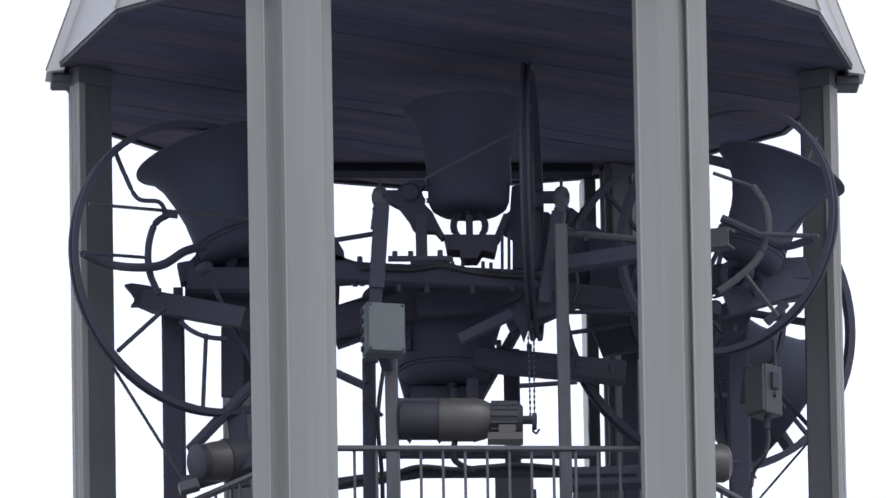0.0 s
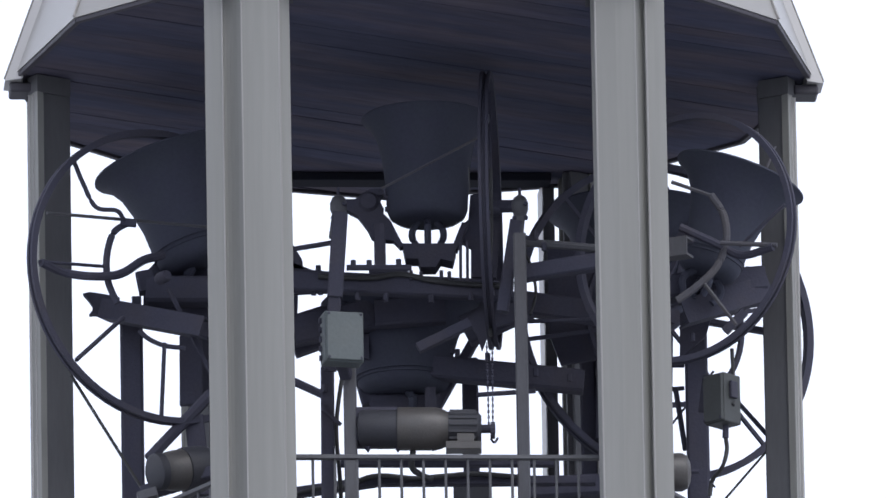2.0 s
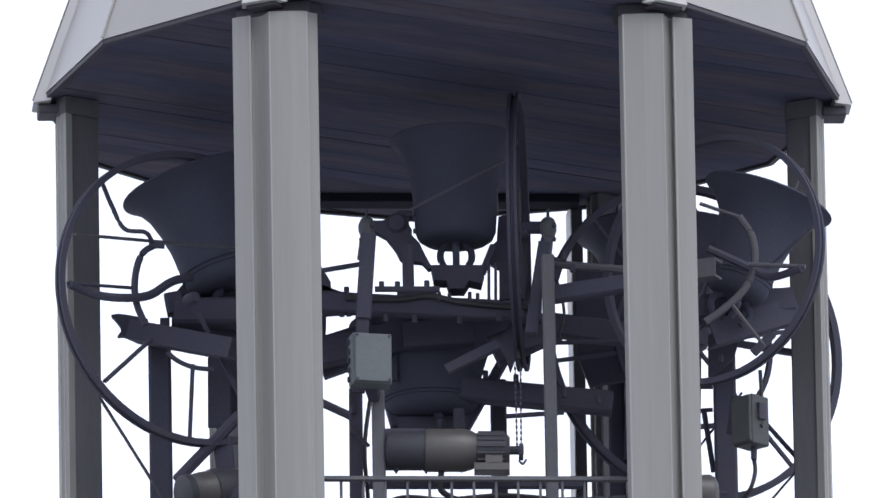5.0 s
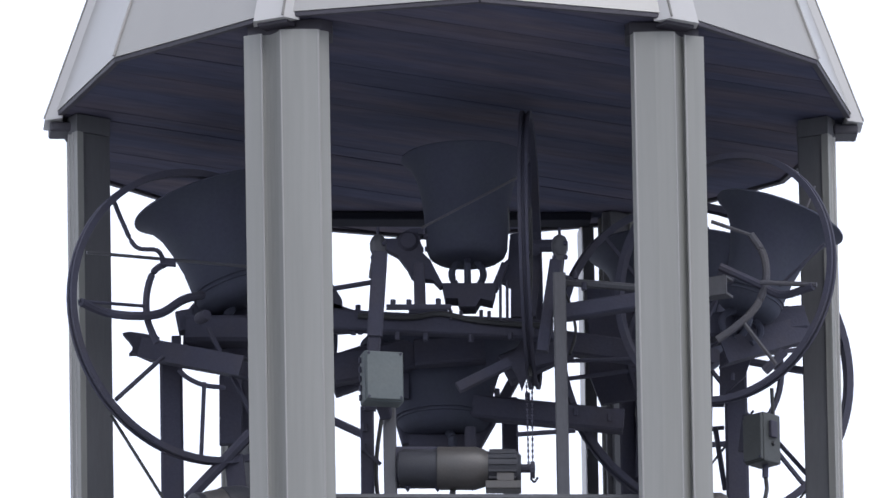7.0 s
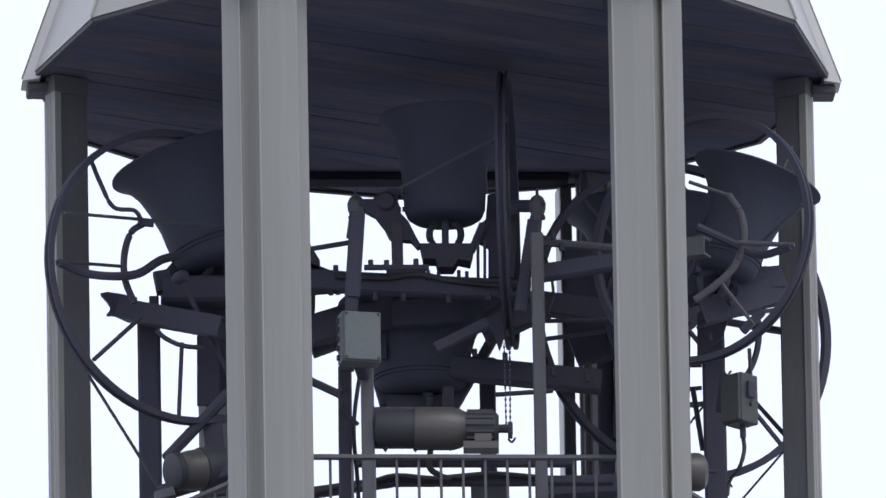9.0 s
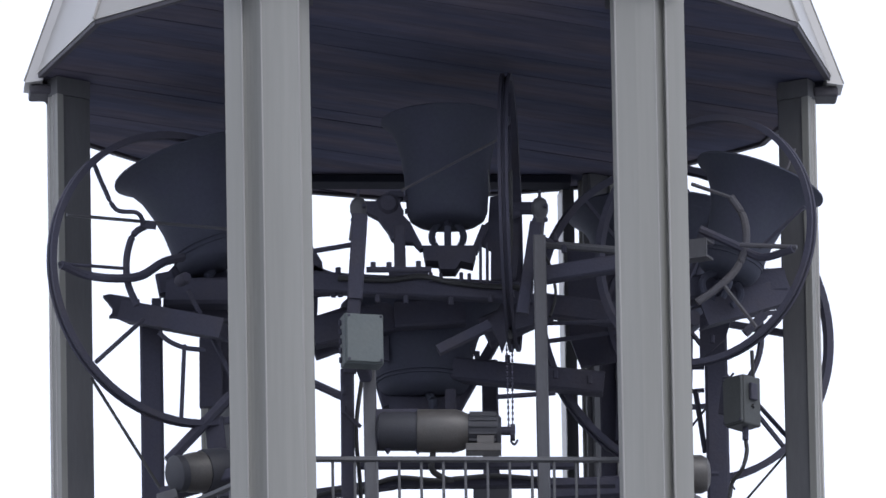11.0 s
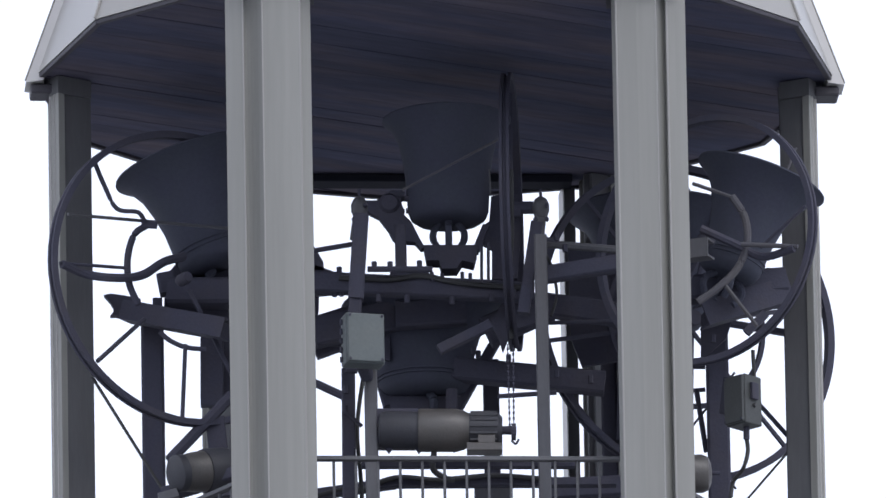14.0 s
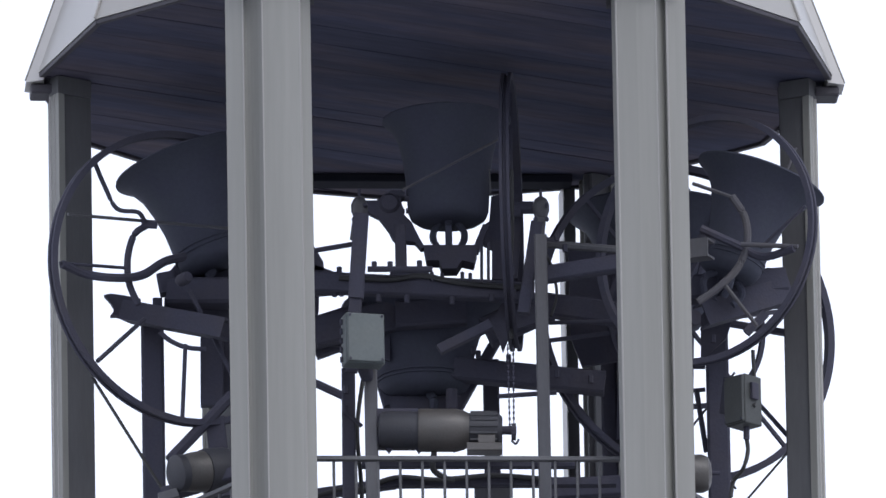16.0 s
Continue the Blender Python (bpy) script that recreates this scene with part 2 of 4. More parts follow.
def front_column(flange, wall, face, lip, beads):
    """A folded front column: flat flange, rounded side wall, broad face and narrow lip, with a body behind them
    coloured dark for shade.
    """
    turn = [*flange, *wall, *face, *lip]
    mid = sum((Vector(v) for v in turn), Vector((0, 0))) / len(turn)
    top_z = EAVES - 0.070
    ob = thing("tower_column", (mid.x, mid.y, 0), "tall weathered grey steel corner column of the bell tower", "column", "columns of the bell tower")
    back = max(y for x, y in turn) + 0.012
    part("skin", prism([*turn, (lip[-1][0], back), (flange[0][0], back)], 0, top_z), GALV, ob)
    sign = 1 if lip[-1][0] > flange[0][0] else -1
    x0, x1 = flange[0][0] + 0.02 * sign, lip[-1][0] - 0.015 * sign
    part("body", prism([(x0, back + 0.002), (x1, back + 0.002), (x1, back + 0.12), (x0, back + 0.12)], 0, top_z - 0.002), INNER, ob, "inner body of the column, darkened for shade")
    inset = -mid.normalized() * 0.045
    # Dark recessed length in place of the eaves shadow on the column top.
    neck_shade = [flange[0], flange[-1], wall[-1], face[-1], lip[-1], (lip[-1][0], back + 0.1), (flange[0][0], back + 0.1)]
    part("neck_shade", prism([tuple(Vector(v) + inset) for v in neck_shade], top_z + 0.001, EAVES - 0.006), EDGE, ob, "dark recess for the shadow under the eaves")
    for (x, y), w in beads:
        part("bead", prism([(x + w * math.cos(k * math.tau / 8), y + 0.7 * w * math.sin(k * math.tau / 8)) for k in range(8)], 17.0, top_z - 0.001), BEAD, ob, "fine raised bead along a fold")
    return ob


front_column([(-1.068, -1.765), (-0.975, -1.802)], [(-0.970, -1.772), (-0.958, -1.770), (-0.940, -1.775), (-0.920, -1.790), (-0.902, -1.815), (-0.889, -1.841), (-0.878, -1.866)],
             [(-0.780, -1.871), (-0.688, -1.866)], [(-0.678, -1.846), (-0.631, -1.815)], [((-0.977, -1.802), 0.005), ((-0.878, -1.866), 0.004), ((-0.685, -1.864), 0.006)])
front_column([(1.293, -1.615), (1.196, -1.652)], [(1.192, -1.618), (1.186, -1.616), (1.176, -1.623), (1.165, -1.642), (1.154, -1.668), (1.147, -1.694), (1.140, -1.717)],
             [(1.040, -1.722), (0.938, -1.716)], [(0.930, -1.696), (0.914, -1.670)], [((1.196, -1.652), 0.006), ((1.140, -1.717), 0.004), ((0.936, -1.714), 0.006)])
for a, r, arm, deep, head in ((94, 2.02, 0.15, 0.17, 0.095), (154, 2.02, 0.125, 0.15, 0), (214, 2.02, 0.272, 0.15, 0), (274, 2.045, 0.15, 0.205, 0.095)):
    column(a, r, arm, deep, head)
slim = thing("angle_post", (0.70, 1.86, 0), "slender grey steel angle post beside a rear column", "post")
# Paler flange and darker web put the lit and shaded sides in colour.
part("flange", prism([(0.648, 1.960), (0.671, 1.800), (0.676, 1.802), (0.654, 1.961)], 0, EAVES - 0.03), CAP, slim, "grey flange of the post, paled as its lit side")
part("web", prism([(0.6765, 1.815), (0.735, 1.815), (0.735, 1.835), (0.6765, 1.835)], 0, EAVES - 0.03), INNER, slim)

# ---- the steep twelve-sided roof ----
roof = thing("spire_roof", (0, 0, EAVES), "steep twelve-sided grey zinc spire roof with pale corner caps", "roof")
RE, SPIRE = 2.105, 5.9
APEX = Vector((0, 0, EAVES + 0.05 + SPIRE))


def rim(r, a, z):
    p = plan(r, a)
    return Vector((p.x, p.y, z))


for k in range(12):
    a0, a1 = 4 + 30 * k, 34 + 30 * k
    bm = bmesh.new()
    lo = [rim(RE, a0 + 0.05, EAVES + 0.012), rim(RE, a1 - 0.05, EAVES + 0.012)]
    hi = [APEX.lerp(p, 0.02) for p in lo]
    inn = [rim(RE - 0.03, a0 + 0.05, EAVES + 0.012), rim(RE - 0.03, a1 - 0.05, EAVES + 0.012)]
    inh = [APEX.lerp(p, 0.02) - Vector((0, 0, 0.03)) for p in inn]
    v = [bm.verts.new(p) for p in (*lo, hi[1], hi[0], *inn, inh[1], inh[0])]
    for f in ((0, 1, 2, 3), (5, 4, 7, 6), (0, 4, 5, 1), (1, 5, 6, 2), (2, 6, 7, 3), (3, 7, 4, 0)):
        bm.faces.new([v[i] for i in f])
    part("roof_panel", bm, ROOF, roof)
    # standing seam along each fold that has no cap
    if k % 2 == 0:
        p, q = rim(RE + 0.004, a0, EAVES + 0.02), APEX.lerp(rim(RE, a0, EAVES), 0.03)
        part("seam", bar(p, q, 0.012, 0.012), ROOF, roof)
for a in CORNERS:
    o, s = plan(1, a), plan(1, a + 90)
    bm = bmesh.new()
    foot, head = rim(RE, a, EAVES - 0.03), APEX.lerp(rim(RE, a, EAVES), 0.03)
    rows = []
    for p, k in ((foot, 1.0), (head, 0.25)):
        c = Vector((*o, 0))
        t = Vector((*s, 0))
        rows.append([bm.verts.new(p + t * x * k + c * y * k) for x, y in ((-0.13, -0.055), (-0.088, 0.034), (0.088, 0.034), (0.13, -0.055))])
    for i in range(3):
        bm.faces.new((rows[0][i], rows[0][i + 1], rows[1][i + 1], rows[1][i]))
    bm.faces.new((rows[0][3], rows[0][0], rows[1][0], rows[1][3]))
    bm.faces.new(rows[0][::-1])
    bm.faces.new(rows[1])
    cap = part("corner_cap", bm, CAP, roof, "pale folded metal corner cap")
    turn = -1 if a > 0 and a < 180 else 1
    p, q = foot + Vector((*(o * 0.034 + s * 0.08 * turn), 0.01)), head + Vector((*(o * 0.014 + s * 0.02 * turn), 0))
    part("seam", bar(p, q, 0.010, 0.012), SEAM, cap)
    # dark block that closes the foot of the side caps
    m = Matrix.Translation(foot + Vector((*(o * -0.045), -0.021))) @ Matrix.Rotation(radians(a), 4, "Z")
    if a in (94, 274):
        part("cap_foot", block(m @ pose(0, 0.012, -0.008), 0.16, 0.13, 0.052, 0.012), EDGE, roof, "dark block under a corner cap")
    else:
        # Other caps get a thin dark strip as painted shade on their underside.
        part("cap_foot", block(m @ pose(0, 0.010, 0.014), 0.17, 0.10, 0.020, 0.004), EDGE, roof, "dark strip for the shade under a corner cap")
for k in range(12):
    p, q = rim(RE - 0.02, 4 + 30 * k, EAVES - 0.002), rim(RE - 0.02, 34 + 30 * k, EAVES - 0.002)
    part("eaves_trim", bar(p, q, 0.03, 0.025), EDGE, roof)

# board ceiling under the roof, boards run aslant to the front
soffit = thing("roof_soffit", (0, 0, EAVES), "dark stained boarded underside of the spire roof", "soffit")
HEAD = radians(30)
du, dv = Vector((math.cos(HEAD), math.sin(HEAD), 0)), Vector((-math.sin(HEAD), math.cos(HEAD), 0))
edge = -2.1
count = 0
while edge < 2.1:
    width = (0.13, 0.11, 0.14, 0.12, 0.13)[count % 5]
    bm = bmesh.new()
    bm.faces.new([bm.verts.new(rim(RE - 0.04, 4 + 30 * k, EAVES + 0.0004 * (count * 7 % 4))) for k in range(12)])
    for off, sign in ((edge + 0.0001 + 0.012 * (count % 9 == 5), -1), (edge + width - 0.0001 - 0.007 * (count % 5 == 1), 1)):
        bmesh.ops.bisect_plane(bm, geom=bm.verts[:] + bm.edges[:] + bm.faces[:], plane_co=dv * off, plane_no=dv * sign, clear_outer=True)
    if bm.faces:
        ext = bmesh.ops.extrude_face_region(bm, geom=bm.faces[:])
        bmesh.ops.translate(bm, vec=(0, 0, 0.02), verts=[e for e in ext["geom"] if isinstance(e, bmesh.types.BMVert)])
        part("board", bm, WOOD, soffit)
    else:
        bm.free()
    edge += width
    count += 1
bm = prism([tuple(plan(RE - 0.06, 4 + 30 * k)) for k in range(12)], EAVES + 0.035, EAVES + 0.045)
part("backing", bm, WOOD, soffit)
p, q = plan(1.95, CORNERS[3]), plan(1.95, CORNERS[3] + 60)
e = (q - p).normalized() * 0.14
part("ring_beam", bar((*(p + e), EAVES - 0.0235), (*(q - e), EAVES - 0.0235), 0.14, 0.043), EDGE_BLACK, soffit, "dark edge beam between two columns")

# ---- platform and railing ----
deck = thing("platform", (0, 0, DECK), "dark steel grating platform between the tower columns", "platform", kind="structure")
part("deck_plate", prism([tuple(plan(1.80, a)) for a in CORNERS], DECK - 0.04, DECK), GRATE, deck)
for i in range(6):
    p, q = plan(1.80, CORNERS[i]), plan(1.80, CORNERS[i] + 60)
    part("edge_beam", channel((p.x, p.y, DECK - 0.10), (q.x, q.y, DECK - 0.10), 0.08, 0.16), GRATE, deck)
    c, w = plan(2.00, CORNERS[i]), plan(1.2, CORNERS[i])
    part("bracket", bar((c.x, c.y, DECK - 0.11), (w.x, w.y, DECK - 0.11), 0.09, 0.14), GRATE, deck)

rail = thing("railing", (0, 0, DECK), "hexagonal galvanised steel railing with thin upright bars", "railing")
for i in range(6):
    p, q = plan(1.70, CORNERS[i]), plan(1.70, CORNERS[i] + 60)
    part("top_rail", bar((p.x, p.y, RAILTOP), (q.x, q.y, RAILTOP), 0.042, 0.022), RAIL, rail)
    part("bottom_rail", bar((p.x, p.y, DECK + 0.1), (q.x, q.y, DECK + 0.1), 0.035, 0.018), RAIL, rail)
    part("rail_post", bar((p.x, p.y, DECK), (p.x, p.y, RAILTOP - 0.011), 0.032), RAIL, rail)
    for k in range(1, 15):
        b = p.lerp(q, (k - 0.26) / 15)
        part("baluster", tube([(b.x, b.y, DECK + 0.1), (b.x, b.y, RAILTOP - 0.011)], 0.0075, 6), RAIL, rail)

# ---- bell frame ----
fr = thing("bell_frame", (0, 0, DECK), "dark steel frame of posts and beams that carries the bells", "bell frame")


def post(p, q, w, mat=STEEL, label=""):
    return part("post", bar(p, q, w), mat, fr, label)


def beam(p, q, w, h, mat=STEEL):
    return part("beam", bar(p, q, w, h), mat, fr)


def rod(p, q, r, mat=STEEL):
    return part("brace", tube([p, q], r, 8), mat, fr)


def down(p):
    return (p[0], p[1], DECK)


# front pair of posts
for top, w in (((-0.355, -0.950, 29.418), 0.068), ((0.532, -0.950, 30.076), 0.066)):
    post(top, down(top), w, POST, "dull grey square steel post")
post((-0.470, -0.750, 29.434), down((-0.484, -0.750, 29.297)), 0.07)
post((-0.390, -0.920, 30.215), (-0.425, -0.920, 29.760), 0.078)
post((-0.424, -0.920, 29.790), (-0.456, -0.850, 29.389), 0.066)
post((0.517, -0.750, 30.207), (0.437, -0.750, 29.720), 0.062)
# side posts
for top in ((-1.491, 0.100, 29.946), (1.444, 0.100, 29.939)):
    post(top, down(top), 0.118)
# rear posts
for top in ((0.268, 0.700, 29.891), (0.887, 0.900, 30.186)):
    post(top, down(top), 0.085)
# main bearers
beam((-0.674, -0.300, 30.042), (0.498, -0.300, 29.962), 0.08, 0.105)
beam((-0.248, -0.280, 30.065), (-0.043, -0.280, 30.074), 0.07, 0.05)
beam((-0.642, -0.200, 30.078), (-0.396, -0.200, 30.052), 0.09, 0.10)
beam((-0.051, 0.200, 29.719), (0.859, 0.200, 29.611), 0.10, 0.12)
beam((-0.648, 0.100, 29.885), (-0.223, 0.100, 29.969), 0.10, 0.16)
beam((-0.650, 0.200, 29.822), (-0.401, 0.200, 29.910), 0.08, 0.10)
beam((-0.223, 0.000, 29.940), (0.145, 0.000, 29.957), 0.10, 0.14)
beam((0.540, -0.800, 29.908), (0.964, -0.800, 29.970), 0.08, 0.085)
beam((0.543, 0.200, 30.046), (0.984, 0.200, 29.977), 0.09, 0.12)
beam((0.000, -0.500, 29.605), (0.270, -0.500, 29.738), 0.05, 0.055)
beam((0.245, -0.100, 29.810), (0.571, -0.100, 29.957), 0.10, 0.16)
rod((-0.670, -0.500, 30.148), (-0.391, -0.500, 30.191), 0.014)
rod((0.559, -0.600, 30.138), (0.953, -0.600, 30.097), 0.022, POST)
rod((0.560, -0.600, 30.159), (0.661, -0.600, 30.121), 0.02)
rod((0.555, 0.000, 29.889), (0.966, 0.000, 29.893), 0.012)
rod((0.298, -0.200, 29.437), (0.605, -0.200, 29.453), 0.013)
rod((-0.650, -0.200, 29.528), (-0.478, -0.200, 29.442), 0.022)
rod((-0.485, -0.800, 29.192), (-0.405, -0.800, 29.115), 0.01)
rod((-0.363, -0.600, 30.018), (-0.027, -0.600, 30.012), 0.016)
rod((0.061, 0.150, 29.58), (0.059, 0.150, 29.412), 0.030)
rod((0.229, -0.500, 30.180), (0.226, -0.500, 29.967), 0.008)
rod((0.264, -0.500, 30.180), (0.261, -0.500, 29.966), 0.008)
rod((-0.190, -0.500, 30.279), (-0.189, -0.500, 30.035), 0.03)
# low bearers behind the railing
beam((-0.409, -0.800, 28.913), (0.689, -0.800, 28.893), 0.05, 0.046)
beam((-0.657, -0.400, 28.867), (-0.236, -0.400, 28.921), 0.07, 0.05)
beam((-0.266, -0.400, 28.921), (0.902, -0.400, 28.906), 0.06, 0.045)
beam((0.524, 0.000, 28.979), (0.964, 0.000, 28.995), 0.10, 0.11)
beam((-1.426, -0.500, 28.853), (-0.962, -0.700, 28.926), 0.10, 0.06)
# left and right cantilever channels
part("beam", channel((-1.087, -0.300, 29.790), (-1.620, 0.020, 29.996), 0.13, 0.105), STEEL, fr)
part("beam", channel((1.809, -0.200, 29.981), (1.358, -0.400, 29.793), 0.12, 0.13), STEEL, fr)
part("beam", channel((1.410, -0.900, 30.008), (1.184, -0.800, 30.012), 0.09, 0.10), POST, fr)
rod((-1.403, -0.300, 29.095), (-1.078, -0.200, 29.468), 0.03)
part("plate", bar((-1.181, 0.100, 29.864), (-1.185, 0.100, 29.496), 0.12, 0.05), STEEL, fr)
part("plate", bar((-1.168, -0.200, 29.348), (-1.130, -0.200, 28.921), 0.10, 0.05), STEEL, fr)
rod((1.335, 0.200, 29.572), (1.380, 0.200, 29.234), 0.014)
rod((1.318, 0.300, 29.724), (1.386, 0.300, 29.723), 0.012)
rod((1.315, 0.300, 29.595), (1.383, 0.300, 29.600), 0.012)
rod((1.310, 0.200, 29.373), (1.536, 0.200, 29.660), 0.006)
rod((1.652, 0.300, 29.528), (1.807, 0.300, 29.341), 0.012)
beam((1.472, 0.400, 29.996), (1.815, 0.400, 29.929), 0.05, 0.03)


# bolts, lugs and gusset plates on the bearers
for p in ((-0.328, -0.600, 30.037), (-0.246, -0.600, 30.035), (-0.511, -0.300, 30.101), (-0.094, -0.600, 30.038), (-0.501, -0.300, 29.984), (-0.537, -0.300, 29.982), (-0.308, -0.350, 29.935), (-0.162, -0.350, 29.927), (0.072, -0.350, 29.916), (0.277, -0.350, 29.925),
          (0.382, -0.400, 30.055), (0.389, -0.400, 29.932), (0.179, 0.100, 29.772), (0.203, 0.100, 29.753), (0.361, 0.100, 29.729), (0.609, 0.100, 29.641), (0.785, 0.100, 29.608), (-0.483, -0.800, 29.313), (-0.491, -0.800, 29.207), (0.660, -0.700, 30.082), (0.618, -0.700, 30.144),
          (1.421, -0.300, 29.699), (1.535, -0.350, 29.841), (1.624, -0.300, 29.894), (-1.397, -0.100, 29.931), (-1.279, -0.150, 29.884), (-1.161, -0.200, 29.842)):
    part("bolt", tube([(p[0], p[1], p[2] - 0.02), (p[0], p[1], p[2] + 0.02)], 0.014, 6), STEEL, fr)


def gusset(points, y, thick=0.03, name="gusset", parent=None, mat=STEEL):
    """A flat steel plate in the upright plane y with the outline given in x and z."""
    bm = bmesh.new()
    ends = [[bm.verts.new((x, y + d, z)) for x, z in points] for d in (-thick / 2, thick / 2)]
    k = len(points)
    for n in range(k):
        bm.faces.new((ends[0][n], ends[0][(n + 1) % k], ends[1][(n + 1) % k], ends[1][n]))
    bm.faces.new(ends[0][::-1])
    bm.faces.new(ends[1])
    return part(name, bm, mat, parent or fr)


def xz(p):
    return (p[0], p[2])


gusset([(-1.739, 30.084), (-1.703, 30.091), (-1.635, 30.08), (-1.548, 30.06), (-1.549, 29.964), (-1.636, 29.966), (-1.686, 29.972), (-1.708, 29.97), (-1.692, 29.989), (-1.689, 30.015), (-1.707, 30.045)], 0.03, 0.05)
gusset([xz((-0.641, -0.100, 30.193)), xz((-0.513, -0.100, 30.142)), xz((-0.514, -0.100, 30.032)), xz((-0.644, -0.100, 30.025))], -0.1)
gusset([xz((-0.663, -0.100, 30.332)), xz((-0.594, -0.100, 30.208)), xz((-0.589, -0.100, 30.131)), xz((-0.666, -0.100, 30.132))], -0.1)
gusset([xz((0.263, -0.200, 29.826)), xz((0.366, -0.200, 29.992)), xz((0.527, -0.200, 29.989)), xz((0.495, -0.200, 29.822)), xz((0.377, -0.200, 29.793)), xz((0.331, -0.200, 29.672)), xz((0.309, -0.200, 29.748))], -0.2)
gusset([xz((-1.232, 0.200, 29.910)), xz((-1.072, 0.200, 29.922)), xz((-1.078, 0.200, 29.548)), xz((-1.207, 0.200, 29.556)), xz((-1.194, 0.200, 29.618)), xz((-1.235, 0.200, 29.649)), xz((-1.199, 0.200, 29.740))], 0.2)
gusset([xz((-1.367, 0.150, 30.281)), xz((-1.087, 0.150, 30.322)), xz((-1.093, 0.150, 29.877)), xz((-1.313, 0.150, 29.936)), xz((-1.430, 0.150, 30.006)), xz((-1.421, 0.150, 30.221))], 0.15)
gusset([xz((1.363, 0.000, 29.911)), xz((1.513, 0.000, 30.031)), xz((1.792, 0.000, 30.041)), xz((1.790, 0.000, 29.949)), xz((1.540, 0.000, 29.929)), xz((1.493, 0.000, 29.786)), xz((1.358, 0.000, 29.666))], 0.0)
gusset([xz((-0.635, 0.150, 29.991)), xz((-0.399, 0.150, 30.064)), xz((-0.252, 0.150, 30.030)), xz((-0.257, 0.150, 29.739)), xz((-0.520, 0.150, 29.821)), xz((-0.638, 0.150, 29.832))], 0.15)
gusset([xz((0.684, 0.500, 30.472)), xz((0.950, 0.500, 30.436)), xz((0.938, 0.500, 29.820)), xz((0.745, 0.500, 29.793)), xz((0.689, 0.500, 29.948))], 0.5)

# ---- bells ----
def bell_profile(r, h):
    return [(0, 0), (0.38 * r, 0), (0.50 * r, 0.03 * h), (0.56 * r, 0.10 * h), (0.585 * r, 0.25 * h), (0.61 * r, 0.45 * h), (0.67 * r, 0.63 * h),
            (0.75 * r, 0.80 * h), (0.86 * r, 0.92 * h), (r, 0.985 * h), (0.995 * r, h), (0.95 * r, h), (0.84 * r, 0.90 * h), (0.68 * r, 0.75 * h),
            (0.57 * r, 0.55 * h), (0.51 * r, 0.3 * h), (0.47 * r, 0.12 * h), (0.3 * r, 0.07 * h), (0, 0.06 * h)]


def flared_profile(r, h):
    """A slender bell with a wide flare."""
    return [(0, 0), (0.34 * r, 0), (0.43 * r, 0.03 * h), (0.475 * r, 0.10 * h), (0.49 * r, 0.25 * h), (0.51 * r, 0.42 * h), (0.57 * r, 0.60 * h),
            (0.68 * r, 0.78 * h), (0.82 * r, 0.91 * h), (r, 0.985 * h), (0.995 * r, h), (0.95 * r, h), (0.80 * r, 0.90 * h), (0.60 * r, 0.75 * h),
            (0.48 * r, 0.55 * h), (0.43 * r, 0.3 * h), (0.40 * r, 0.12 * h), (0.26 * r, 0.07 * h), (0, 0.06 * h)]


def tall_profile(r, h):
    """A straighter bell with a flat head and a short flare."""
    return [(0, 0), (0.34 * r, 0), (0.50 * r, 0.012 * h), (0.58 * r, 0.045 * h), (0.625 * r, 0.11 * h), (0.64 * r, 0.25 * h), (0.66 * r, 0.45 * h), (0.70 * r, 0.63 * h),
            (0.77 * r, 0.80 * h), (0.87 * r, 0.92 * h), (r, 0.985 * h), (0.995 * r, h), (0.95 * r, h), (0.84 * r, 0.90 * h), (0.68 * r, 0.75 * h),
            (0.60 * r, 0.55 * h), (0.57 * r, 0.3 * h), (0.53 * r, 0.12 * h), (0.3 * r, 0.07 * h), (0, 0.06 * h)]


def bell(ob, m, r, h, profile=bell_profile, waist=(0.575, 0.581), spin=0.35, spread=0.26):
    """A bell with its head at the pose m and its mouth h along local z; loops, clapper and raised bands as parts."""
    b = part("bell", lathe(profile(r, h), m, 48), BRONZE, ob, "dark bronze bell, mouth upwards", smooth=True)
    for z, rr in zip((0.16, 0.20), waist):
        bm = lathe([(rr * r - 0.004, z * h - 0.006), (rr * r + 0.006, z * h - 0.004), (rr * r + 0.006, z * h + 0.004), (rr * r - 0.004, z * h + 0.006)], m, 48, closed=True)
        part("band", bm, BRONZE, b, smooth=True)
    for k in range(4):
        a = k * math.tau / 4 + spin
        x, y = spread * r * math.cos(a), spread * r * math.sin(a)
        pts = [m @ Vector((x * 0.7, y * 0.7, 0.0)), m @ Vector((x * 1.15, y * 1.15, -0.04 * h - 0.02)), m @ Vector((x * 1.2, y * 1.2, -0.15 * h)), m @ Vector((x * 0.9, y * 0.9, -0.23 * h))]
        part("canon", tube(pts, 0.055 * r, 8), BRONZE, b, smooth=True)
    part("clapper", tube([m @ Vector((0, 0, 0.08 * h)), m @ Vector((0.12 * r, 0, 0.80 * h))], 0.02, 8), STEEL, ob, "dark iron clapper")
    return b


